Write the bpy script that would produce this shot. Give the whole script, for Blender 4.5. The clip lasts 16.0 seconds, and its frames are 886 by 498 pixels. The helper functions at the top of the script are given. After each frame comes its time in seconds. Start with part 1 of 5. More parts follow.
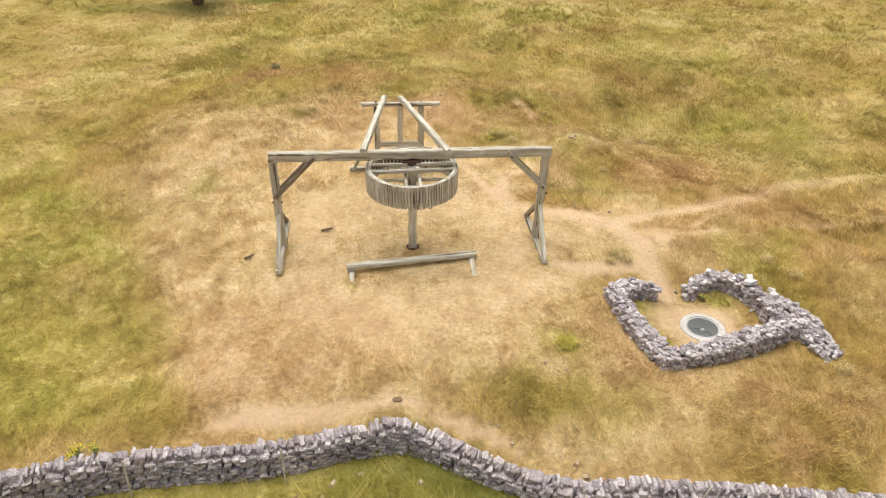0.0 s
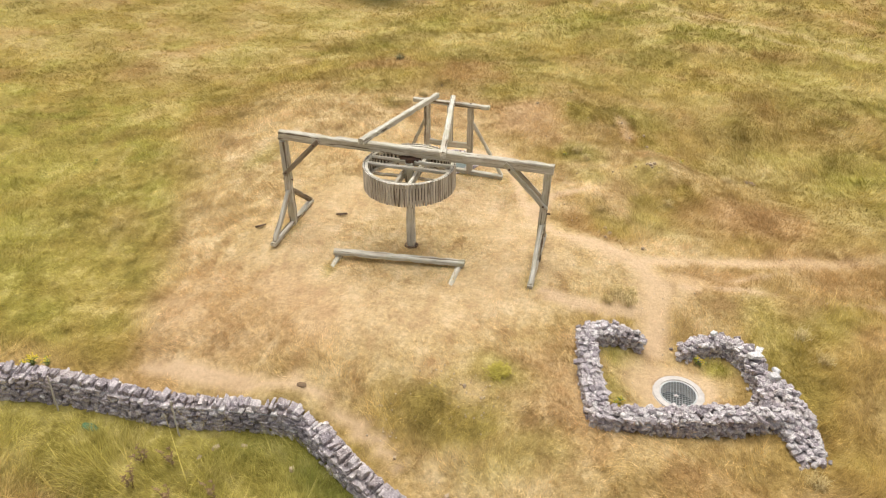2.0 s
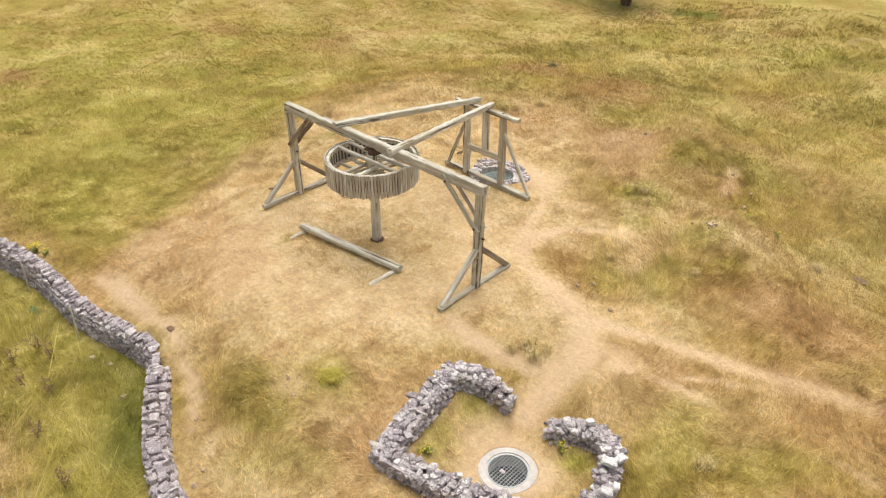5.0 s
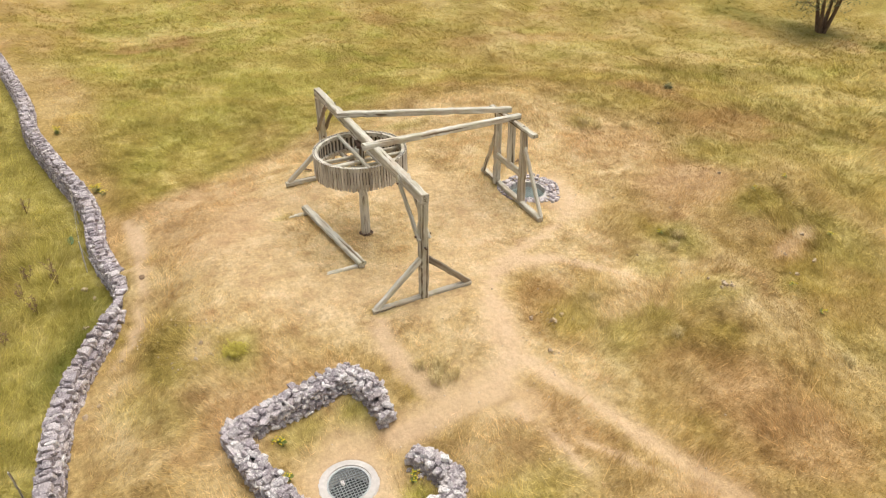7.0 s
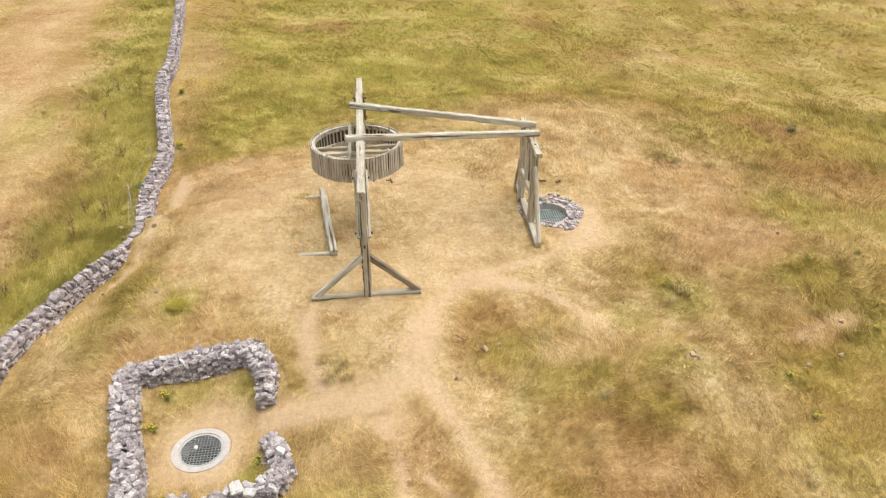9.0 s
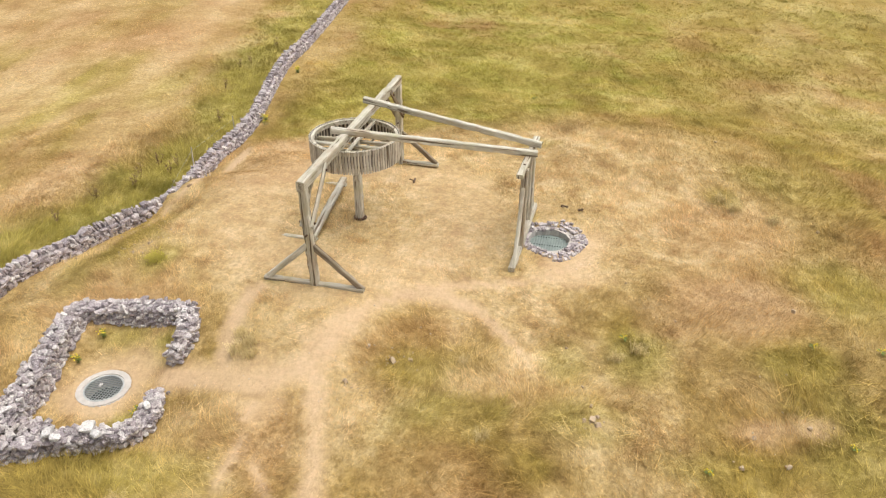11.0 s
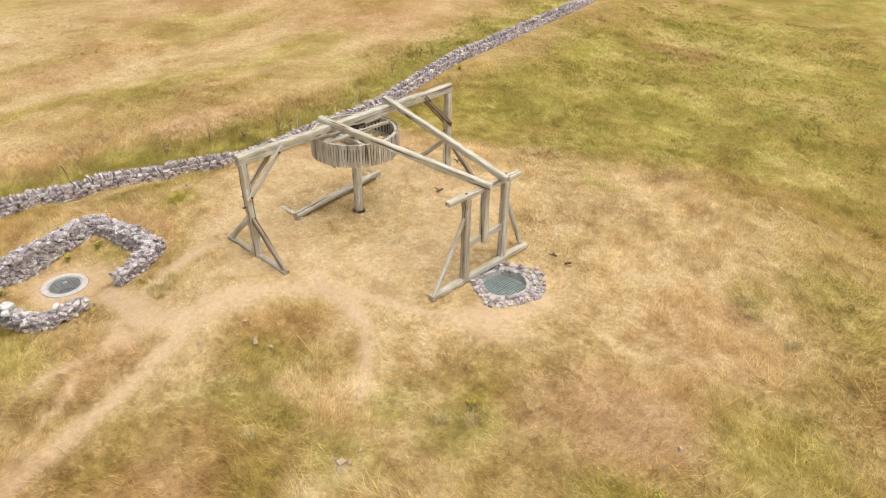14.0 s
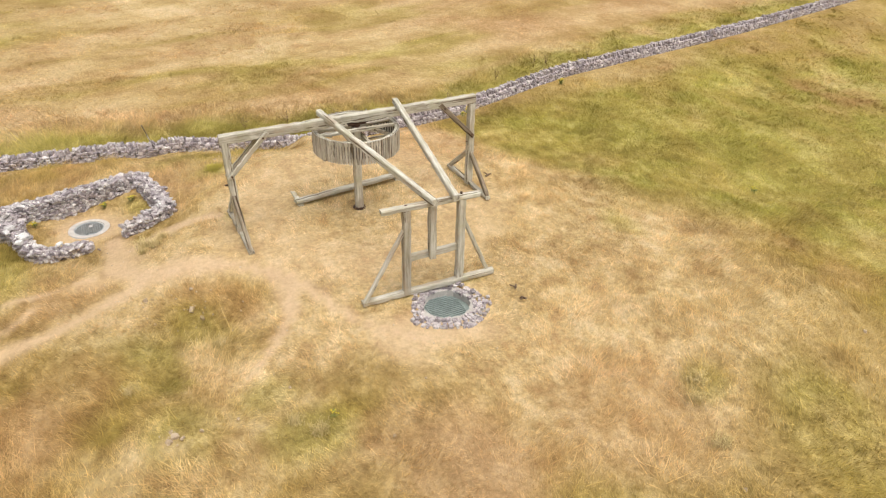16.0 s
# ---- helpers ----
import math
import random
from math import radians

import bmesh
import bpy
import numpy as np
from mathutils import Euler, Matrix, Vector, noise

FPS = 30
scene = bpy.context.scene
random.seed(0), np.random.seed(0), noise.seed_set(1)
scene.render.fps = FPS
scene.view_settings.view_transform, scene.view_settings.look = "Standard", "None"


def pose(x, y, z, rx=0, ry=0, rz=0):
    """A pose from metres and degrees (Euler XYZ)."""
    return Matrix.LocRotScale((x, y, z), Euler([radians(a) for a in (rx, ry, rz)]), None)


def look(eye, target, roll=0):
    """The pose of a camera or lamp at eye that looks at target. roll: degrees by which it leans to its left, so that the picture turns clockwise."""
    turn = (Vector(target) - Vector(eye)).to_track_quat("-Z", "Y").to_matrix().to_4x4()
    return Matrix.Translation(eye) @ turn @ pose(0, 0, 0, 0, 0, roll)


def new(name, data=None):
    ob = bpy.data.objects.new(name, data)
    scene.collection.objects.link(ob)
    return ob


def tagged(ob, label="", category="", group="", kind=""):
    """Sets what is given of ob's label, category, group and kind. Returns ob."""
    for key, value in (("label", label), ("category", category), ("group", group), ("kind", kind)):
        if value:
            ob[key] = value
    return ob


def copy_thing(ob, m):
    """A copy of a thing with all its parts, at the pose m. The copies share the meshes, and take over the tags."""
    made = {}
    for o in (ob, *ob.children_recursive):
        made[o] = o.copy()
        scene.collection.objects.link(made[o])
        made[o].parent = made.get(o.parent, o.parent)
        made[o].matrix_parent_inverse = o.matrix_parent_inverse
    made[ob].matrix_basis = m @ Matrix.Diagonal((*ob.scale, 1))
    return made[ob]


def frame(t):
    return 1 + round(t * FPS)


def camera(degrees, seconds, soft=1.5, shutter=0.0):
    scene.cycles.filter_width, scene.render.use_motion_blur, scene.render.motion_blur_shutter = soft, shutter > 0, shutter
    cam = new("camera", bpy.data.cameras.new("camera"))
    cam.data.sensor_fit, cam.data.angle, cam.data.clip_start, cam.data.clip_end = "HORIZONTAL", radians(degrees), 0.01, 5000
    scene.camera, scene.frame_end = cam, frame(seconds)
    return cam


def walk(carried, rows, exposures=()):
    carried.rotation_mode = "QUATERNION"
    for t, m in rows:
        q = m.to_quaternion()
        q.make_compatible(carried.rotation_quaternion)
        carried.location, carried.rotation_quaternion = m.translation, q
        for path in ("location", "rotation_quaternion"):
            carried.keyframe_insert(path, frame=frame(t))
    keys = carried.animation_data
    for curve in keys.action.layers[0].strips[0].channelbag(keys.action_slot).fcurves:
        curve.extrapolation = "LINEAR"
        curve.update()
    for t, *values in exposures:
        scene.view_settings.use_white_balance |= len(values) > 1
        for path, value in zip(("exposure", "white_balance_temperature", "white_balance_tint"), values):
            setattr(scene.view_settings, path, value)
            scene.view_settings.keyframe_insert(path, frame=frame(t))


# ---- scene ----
cam = camera(63.6, 16.0, soft=1.2)
METRES, EYE, TILT, LEAN, TURN = 48.0, 10.63, 0.0, 0.0, -6.0
ROWS = [
    (0.0, 0.0, 0.0, 0.0, 0.51, -33.42, -0.78),
    (0.5, 0.0291, 0.0035, -0.0006, 5.53, -33.41, -0.65),
    (1.0, 0.0602, 0.0098, -0.0017, 10.94, -33.36, -0.49),
    (1.5, 0.0886, 0.0183, -0.0028, 15.82, -33.31, -0.36),
    (2.0, 0.1187, 0.0302, -0.0042, 20.92, -33.23, -0.2),
    (2.5, 0.1453, 0.0435, -0.0056, 25.48, -33.19, -0.11),
    (3.0, 0.173, 0.0605, -0.0074, 30.34, -33.07, 0.04),
    (3.5, 0.1968, 0.0785, -0.0087, 34.73, -33.0, 0.12),
    (4.0, 0.2207, 0.1, -0.0102, 39.59, -32.92, 0.18),
    (4.5, 0.2413, 0.1218, -0.0115, 44.18, -32.81, 0.27),
    (5.0, 0.2617, 0.1472, -0.0127, 49.23, -32.72, 0.31),
    (5.5, 0.2799, 0.174, -0.0139, 54.3026, -32.6309, 0.3633),
    (6, 0.2951, 0.2014, -0.0151, 59.2788, -32.5342, 0.4336),
    (6.5, 0.3076, 0.2298, -0.0162, 64.2487, -32.43, 0.4963),
    (7, 0.3174, 0.2593, -0.0173, 69.3024, -32.3186, 0.5267),
    (7.5, 0.3248, 0.2902, -0.0184, 74.53, -32.2, 0.5),
    (8.0, 0.3298, 0.3222, -0.0194, 79.9, -32.08, 0.41),
    (8.5, 0.3322, 0.3534, -0.0203, 85.0261, -31.9803, 0.3096),
    (9, 0.3319, 0.3836, -0.021, 89.9286, -31.9028, 0.2136),
    (9.5, 0.3288, 0.4135, -0.0216, 94.7601, -31.8432, 0.1228),
    (10, 0.3228, 0.4436, -0.022, 99.6731, -31.7971, 0.0381),
    (10.5, 0.3137, 0.4743, -0.0222, 104.82, -31.76, -0.04),
    (11.0, 0.302, 0.5048, -0.0222, 110.11, -31.73, -0.12),
    (11.5, 0.2886, 0.5318, -0.0218, 115.02, -31.71, -0.23),
    (12.0, 0.2714, 0.56, -0.0214, 120.25, -31.69, -0.34),
    (12.5, 0.2534, 0.5843, -0.0213, 125.0, -31.67, -0.44),
    (13.0, 0.2318, 0.6088, -0.0212, 130.08, -31.67, -0.56),
    (13.5, 0.2098, 0.6296, -0.021, 134.88, -31.69, -0.67),
    (14.0, 0.1842, 0.6499, -0.0207, 139.96, -31.67, -0.75),
    (14.5, 0.1588, 0.6664, -0.0203, 144.46, -31.68, -0.83),
    (15.0, 0.1303, 0.6818, -0.0201, 149.59, -31.68, -0.95),
    (15.5, 0.1028, 0.6938, -0.0195, 154.33, -31.69, -1.04),
    (16.0, 0.0718, 0.704, -0.0193, 159.4, -31.7, -1.14),
]
walk(cam, [(t, pose(0, 0, EYE, TILT, LEAN, TURN) @ pose(METRES * x, METRES * y, METRES * z, 90 + pitch, roll, yaw)) for t, x, y, z, yaw, pitch, roll in ROWS], [(0.0, 0.22), (10.0, 0.17), (16.0, 0.09)])

# ---- world, sun, exposure ----
world = bpy.data.worlds.new("overcast")
scene.world = world
world.use_nodes = True
wn = world.node_tree.nodes
sky = wn.new("ShaderNodeTexSky")
sky.sky_type, sky.sun_disc = "NISHITA", False
sky.sun_elevation, sky.sun_rotation = radians(72), radians(345)
sky.air_density, sky.dust_density, sky.ozone_density = 1.0, 6.0, 0.6
wn["Background"].inputs["Strength"].default_value = 0.15
cloud = wn.new("ShaderNodeHueSaturation")
cloud.inputs["Saturation"].default_value = 0.35
world.node_tree.links.new(sky.outputs[0], cloud.inputs["Color"])
world.node_tree.links.new(cloud.outputs[0], wn["Background"].inputs["Color"])
sun_data = bpy.data.lights.new("sun", "SUN")
sun_data.energy, sun_data.angle, sun_data.color = 1.15, radians(55), (1.0, 0.935, 0.86)
sun = new("sun", sun_data)
sun.matrix_world = look((-4, 26, 40), (-1, 17, 0))


# ---- materials ----
def mat(name):
    m = bpy.data.materials.new(name)
    m.use_nodes = True
    return m, m.node_tree.nodes, m.node_tree.links, m.node_tree.nodes["Principled BSDF"]


def node(nodes, kind, **values):
    n = nodes.new(kind)
    for key, value in values.items():
        n.inputs[key.replace("_", " ")].default_value = value
    return n


def noise_tex(nodes, links, vector, scale, detail=4.0, rough=0.6, stretch=None):
    if stretch:
        mp = nodes.new("ShaderNodeMapping")
        mp.inputs["Scale"].default_value = stretch
        links.new(vector, mp.inputs["Vector"])
        vector = mp.outputs[0]
    n = nodes.new("ShaderNodeTexNoise")
    n.inputs["Scale"].default_value, n.inputs["Detail"].default_value, n.inputs["Roughness"].default_value = scale, detail, rough
    links.new(vector, n.inputs["Vector"])
    return n.outputs["Fac"]


def ramp(nodes, links, fac, stops):
    r = nodes.new("ShaderNodeValToRGB")
    els = r.color_ramp.elements
    while len(els) < len(stops):
        els.new(0.5)
    for e, (p, c) in zip(els, stops):
        e.position, e.color = p, (*c, 1)
    links.new(fac, r.inputs[0])
    return r.outputs[0]


def mix(nodes, links, fac, a, b, blend="MIX"):
    m = nodes.new("ShaderNodeMix")
    m.data_type, m.blend_type = "RGBA", blend
    for sock, v in ((m.inputs[0], fac), (m.inputs[6], a), (m.inputs[7], b)):
        if isinstance(v, (int, float)):
            sock.default_value = v
        elif isinstance(v, tuple):
            sock.default_value = (*v, 1)
        else:
            links.new(v, sock)
    return m.outputs[2]


def calc(nodes, links, op, a, b=0.0):
    m = nodes.new("ShaderNodeMath")
    m.operation = op
    for sock, v in zip(m.inputs, (a, b)):
        if isinstance(v, (int, float)):
            sock.default_value = v
        else:
            links.new(v, sock)
    return m.outputs[0]


def bump(nodes, links, bsdf, height, strength, distance):
    b = node(nodes, "ShaderNodeBump", Strength=strength, Distance=distance)
    links.new(height, b.inputs["Height"])
    links.new(b.outputs[0], bsdf.inputs["Normal"])


STRAW, STRAW_PALE, STRAW_RUST = (0.690, 0.510, 0.260), (0.825, 0.648, 0.388), (0.560, 0.372, 0.180)
OLIVE, OLIVE_PALE, OLIVE_DARK = (0.385, 0.260, 0.058), (0.60, 0.432, 0.150), (0.215, 0.144, 0.030)
LUSH, LUSH_PALE, LUSH_DARK, DEEP, SOIL = (0.425, 0.370, 0.088), (0.66, 0.570, 0.215), (0.260, 0.230, 0.046), (0.150, 0.165, 0.030), (0.66, 0.475, 0.300)
RUST, RUST_PALE = (0.46, 0.265, 0.115), (0.64, 0.415, 0.222)


def turf_colour(nodes, links, blades):
    """Colour of turf from the zone weights (red: dry, green: lush, blue: trodden, alpha: tuft)."""
    zone = nodes.new("ShaderNodeVertexColor")
    zone.layer_name = "zone"
    sep = nodes.new("ShaderNodeSeparateColor")
    links.new(zone.outputs["Color"], sep.inputs[0])
    geo = nodes.new("ShaderNodeNewGeometry")
    pos = geo.outputs["Position"]
    broad = noise_tex(nodes, links, pos, 0.35, 5, 0.62)
    patch = noise_tex(nodes, links, pos, 1.3, 5, 0.65)
    fine = noise_tex(nodes, links, pos, 9.0, 6, 0.75)
    wisp = noise_tex(nodes, links, pos, 3.2, 5, 0.7, (1.0, 0.55, 1.0))
    extra = nodes.new("ShaderNodeVertexColor")
    extra.layer_name = "growth"
    more = nodes.new("ShaderNodeSeparateColor")
    links.new(extra.outputs["Color"], more.inputs[0])
    both = calc(nodes, links, "ADD", calc(nodes, links, "MULTIPLY", patch, 0.55), calc(nodes, links, "MULTIPLY", wisp, 0.45))
    open_land = calc(nodes, links, "MULTIPLY", more.outputs[2], 0.6)
    both = calc(nodes, links, "ADD", calc(nodes, links, "MULTIPLY", both, calc(nodes, links, "SUBTRACT", 1.0, open_land)), calc(nodes, links, "MULTIPLY", broad, open_land))
    olive = ramp(nodes, links, both, [(0.36, OLIVE_DARK), (0.5, OLIVE), (0.64, OLIVE_PALE)])
    dry = ramp(nodes, links, both, [(0.39, STRAW_RUST), (0.48, STRAW), (0.59, STRAW_PALE)])
    lush = ramp(nodes, links, both, [(0.37, LUSH_DARK), (0.5, LUSH), (0.64, LUSH_PALE)])
    rust = ramp(nodes, links, both, [(0.42, RUST), (0.62, RUST_PALE)])
    tint = mix(nodes, links, calc(nodes, links, "MULTIPLY", broad, 0.35), olive, (0.57, 0.400, 0.185))
    c = mix(nodes, links, sep.outputs[0], tint, dry)
    c = mix(nodes, links, sep.outputs[1], c, lush)
    c = mix(nodes, links, more.outputs[0], c, rust)
    c = mix(nodes, links, more.outputs[1], c, DEEP)
    c = mix(nodes, links, calc(nodes, links, "MULTIPLY", sep.outputs[2], 0.78), c, SOIL)
    if blades:
        shade = calc(nodes, links, "ADD", calc(nodes, links, "MULTIPLY", zone.outputs["Alpha"], 0.55), calc(nodes, links, "MULTIPLY", geo.outputs["Random Per Island"], 0.45))
        c = mix(nodes, links, 1.0, c, ramp(nodes, links, shade, [(0.1, (0.86, 0.82, 0.74)), (0.5, (1.08, 1.08, 1.06)), (0.9, (1.60, 1.58, 1.52))]), "MULTIPLY")
    else:
        c = mix(nodes, links, calc(nodes, links, "SUBTRACT", 1.0, calc(nodes, links, "MULTIPLY", sep.outputs[2], 0.6)), c, ramp(nodes, links, fine, [(0.30, (0.46, 0.43, 0.37)), (0.5, (0.77, 0.76, 0.73)), (0.70, (1.08, 1.06, 1.01))]), "MULTIPLY")
    return c, fine, patch


m_ground, n_, l_, b_ = mat("turf_ground")
col, fine_, patch_ = turf_colour(n_, l_, False)
l_.new(col, b_.inputs["Base Color"])
b_.inputs["Roughness"].default_value = 1.0
b_.inputs["Specular IOR Level"].default_value = 0.1
bump(n_, l_, b_, calc(n_, l_, "ADD", fine_, patch_), 0.7, 0.05)

m_grass, n_, l_, b_ = mat("grass_blades")
col, fine_, patch_ = turf_colour(n_, l_, True)
l_.new(col, b_.inputs["Base Color"])
b_.inputs["Roughness"].default_value = 0.8
b_.inputs["Specular IOR Level"].default_value = 0.15


def soft_leaf(material, share):
    """Lets light through thin leaves and evens their shading, as in a dense tuft."""
    n, l = material.node_tree.nodes, material.node_tree.links
    b = n["Principled BSDF"]
    b.inputs["Specular IOR Level"].default_value = 0.1
    geo, up, norm = n.new("ShaderNodeNewGeometry"), n.new("ShaderNodeVectorMath"), n.new("ShaderNodeVectorMath")
    up.operation, up.inputs[1].default_value, norm.operation = "ADD", (0.0, 0.0, 1.4), "NORMALIZE"
    l.new(geo.outputs["Normal"], up.inputs[0])
    l.new(up.outputs[0], norm.inputs[0])
    l.new(norm.outputs[0], b.inputs["Normal"])
    through_leaf = n.new("ShaderNodeBsdfTranslucent")
    l.new(b.inputs["Base Color"].links[0].from_socket, through_leaf.inputs["Color"])
    blend = node(n, "ShaderNodeMixShader", Fac=share)
    l.new(b.outputs[0], blend.inputs[1])
    l.new(through_leaf.outputs[0], blend.inputs[2])
    l.new(blend.outputs[0], n["Material Output"].inputs["Surface"])


soft_leaf(m_grass, 0.35)


def wood_material(name, dark, mid, pale, moss):
    m, n, l, b = mat(name)
    tc, info = n.new("ShaderNodeTexCoord"), n.new("ShaderNodeObjectInfo")
    off = n.new("ShaderNodeVectorMath")
    off.operation = "ADD"
    l.new(tc.outputs["Object"], off.inputs[0])
    sc = n.new("ShaderNodeVectorMath")
    sc.operation, sc.inputs[3].default_value = "SCALE", 17.0
    comb = n.new("ShaderNodeCombineXYZ")
    for i in range(3):
        l.new(info.outputs["Random"], comb.inputs[i])
    l.new(comb.outputs[0], sc.inputs[0])
    l.new(sc.outputs[0], off.inputs[1])
    v = off.outputs[0]
    grain = noise_tex(n, l, v, 26, 6, 0.7, (0.05, 1, 1))
    streak = noise_tex(n, l, v, 7, 4, 0.6, (0.12, 1, 1))
    blot = noise_tex(n, l, v, 2.2, 4, 0.6)
    stain = noise_tex(n, l, v, 3.5, 5, 0.65, (0.35, 1, 1))
    c = ramp(n, l, calc(n, l, "ADD", calc(n, l, "MULTIPLY", grain, 0.6), calc(n, l, "MULTIPLY", streak, 0.4)), [(0.35, dark), (0.47, mid), (0.61, pale)])
    c = mix(n, l, calc(n, l, "MULTIPLY", ramp(n, l, blot, [(0.48, (0, 0, 0)), (0.70, (1, 1, 1))]), 0.55), c, moss)
    c = mix(n, l, 1.0, c, ramp(n, l, info.outputs["Random"], [(0.0, (0.80, 0.76, 0.71)), (0.35, (0.97, 0.96, 0.93)), (1.0, (1.12, 1.12, 1.11))]), "MULTIPLY")
    c = mix(n, l, calc(n, l, "MULTIPLY", ramp(n, l, stain, [(0.54, (0, 0, 0)), (0.65, (1, 1, 1))]), 0.65), c, (dark[0] * 1.7, dark[1] * 1.55, dark[2] * 1.4))
    crack = noise_tex(n, l, v, 13, 3, 0.5, (0.035, 1, 1))
    c = mix(n, l, 1.0, c, ramp(n, l, crack, [(0.355, (0.30, 0.25, 0.20)), (0.40, (1, 1, 1))]), "MULTIPLY")
    l.new(c, b.inputs["Base Color"])
    b.inputs["Roughness"].default_value = 0.88
    b.inputs["Specular IOR Level"].default_value = 0.2
    bump(n, l, b, calc(n, l, "ADD", grain, crack), 0.7, 0.012)
    return m


m_timber = wood_material("weathered_timber", (0.26, 0.228, 0.180), (0.51, 0.478, 0.390), (0.73, 0.702, 0.615), (0.44, 0.425, 0.265))
m_brown_timber = wood_material("brown_timber", (0.12, 0.092, 0.066), (0.27, 0.220, 0.160), (0.45, 0.390, 0.300), (0.26, 0.235, 0.150))
m_slat = wood_material("grey_slat", (0.26, 0.228, 0.19), (0.53, 0.490, 0.415), (0.75, 0.708, 0.625), (0.46, 0.420, 0.315))


def stone_material(name, dark, mid, pale, white, warm):
    m, n, l, b = mat(name)
    geo, info, tc = n.new("ShaderNodeNewGeometry"), n.new("ShaderNodeObjectInfo"), n.new("ShaderNodeTexCoord")
    pos = geo.outputs["Position"]
    rnd = calc(n, l, "FRACT", calc(n, l, "ADD", geo.outputs["Random Per Island"], info.outputs["Random"]))
    grain = noise_tex(n, l, pos, 30, 6, 0.75)
    blot = noise_tex(n, l, pos, 6, 5, 0.65)
    c = ramp(n, l, calc(n, l, "ADD", calc(n, l, "MULTIPLY", rnd, 0.6), calc(n, l, "MULTIPLY", blot, 0.4)), [(0.14, dark), (0.38, mid), (0.64, pale), (0.86, white)])
    c = mix(n, l, ramp(n, l, noise_tex(n, l, pos, 8, 5, 0.7), [(0.57, (0, 0, 0)), (0.63, (0.7, 0.7, 0.7))]), c, white)
    c = mix(n, l, ramp(n, l, noise_tex(n, l, pos, 26, 3, 0.6), [(0.58, (0, 0, 0)), (0.63, (0.85, 0.85, 0.85))]), c, white)
    c = mix(n, l, ramp(n, l, noise_tex(n, l, pos, 1.7, 4, 0.6), [(0.5, (0, 0, 0)), (0.72, (0.5, 0.5, 0.5))]), c, warm)
    c = mix(n, l, 1.0, c, ramp(n, l, grain, [(0.34, (0.40, 0.38, 0.38)), (0.46, (1.0, 1.0, 1.0)), (0.64, (1.3, 1.29, 1.27))]), "MULTIPLY")
    l.new(c, b.inputs["Base Color"])
    b.inputs["Roughness"].default_value = 0.92
    b.inputs["Specular IOR Level"].default_value = 0.2
    bump(n, l, b, calc(n, l, "ADD", grain, blot), 1.0, 0.035)
    return m


m_stone = stone_material("limestone", (0.20, 0.172, 0.177), (0.36, 0.312, 0.320), (0.49, 0.432, 0.436), (0.72, 0.665, 0.64), (0.38, 0.31, 0.26))
m_pale_stone = stone_material("pale_limestone", (0.30, 0.265, 0.262), (0.47, 0.425, 0.418), (0.62, 0.575, 0.555), (0.82, 0.78, 0.74), (0.46, 0.39, 0.31))
# limestone rubble, its colour darkened to give the shade in the wall's gaps
m_core_gap_shade = stone_material("rubble_core", (0.08, 0.07, 0.07), (0.17, 0.15, 0.15), (0.25, 0.22, 0.22), (0.32, 0.29, 0.28), (0.16, 0.13, 0.10))


def plain_material(name, a, b_col, scale, rough, metal=0.0, bump_d=0.004):
    m, n, l, b = mat(name)
    tc = n.new("ShaderNodeNewGeometry")
    f = noise_tex(n, l, tc.outputs["Position"], scale, 6, 0.7)
    g = noise_tex(n, l, tc.outputs["Position"], scale * 0.15, 4, 0.6)
    l.new(ramp(n, l, calc(n, l, "ADD", calc(n, l, "MULTIPLY", f, 0.5), calc(n, l, "MULTIPLY", g, 0.5)), [(0.35, a), (0.65, b_col)]), b.inputs["Base Color"])
    b.inputs["Roughness"].default_value, b.inputs["Metallic"].default_value = rough, metal
    bump(n, l, b, f, 0.5, bump_d)
    return m


m_concrete = plain_material("pale_concrete", (0.44, 0.40, 0.355), (0.64, 0.60, 0.545), 9, 0.9)
m_steel = plain_material("galvanised_steel", (0.34, 0.36, 0.35), (0.52, 0.54, 0.52), 30, 0.6, 0.2)
m_chip = plain_material("stone_chips", (0.44, 0.34, 0.22), (0.70, 0.575, 0.41), 30, 0.95)
m_loose = plain_material("weathered_lump", (0.36, 0.265, 0.17), (0.60, 0.475, 0.33), 18, 0.95)
m_green_steel = plain_material("green_grey_steel", (0.21, 0.255, 0.235), (0.34, 0.395, 0.365), 24, 0.6, 0.2)
m_iron = plain_material("rusted_iron", (0.055, 0.035, 0.025), (0.16, 0.085, 0.05), 40, 0.8, 0.3)
# near-black: the shade inside the drum is put into this colour
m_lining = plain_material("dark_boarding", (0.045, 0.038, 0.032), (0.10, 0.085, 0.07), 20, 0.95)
m_pit = plain_material("dark_pit", (0.020, 0.022, 0.021), (0.055, 0.06, 0.057), 9, 1.0)
m_soil = plain_material("dark_soil", (0.14, 0.09, 0.05), (0.29, 0.19, 0.105), 25, 1.0, 0, 0.03)
m_bark = plain_material("dead_wood", (0.10, 0.06, 0.035), (0.24, 0.16, 0.10), 30, 0.95)
m_flower = plain_material("yellow_flower", (0.72, 0.55, 0.02), (0.88, 0.70, 0.05), 40, 0.7)
m_stem = plain_material("green_stem", (0.13, 0.17, 0.035), (0.24, 0.27, 0.06), 20, 0.8)
m_weed = plain_material("dry_weed", (0.16, 0.10, 0.045), (0.30, 0.19, 0.08), 20, 0.9)
m_leaf = plain_material("bush_leaf", (0.10, 0.10, 0.028), (0.20, 0.185, 0.055), 8, 0.8)
m_tub = plain_material("green_plastic", (0.05, 0.13, 0.05), (0.11, 0.22, 0.09), 12, 0.6)
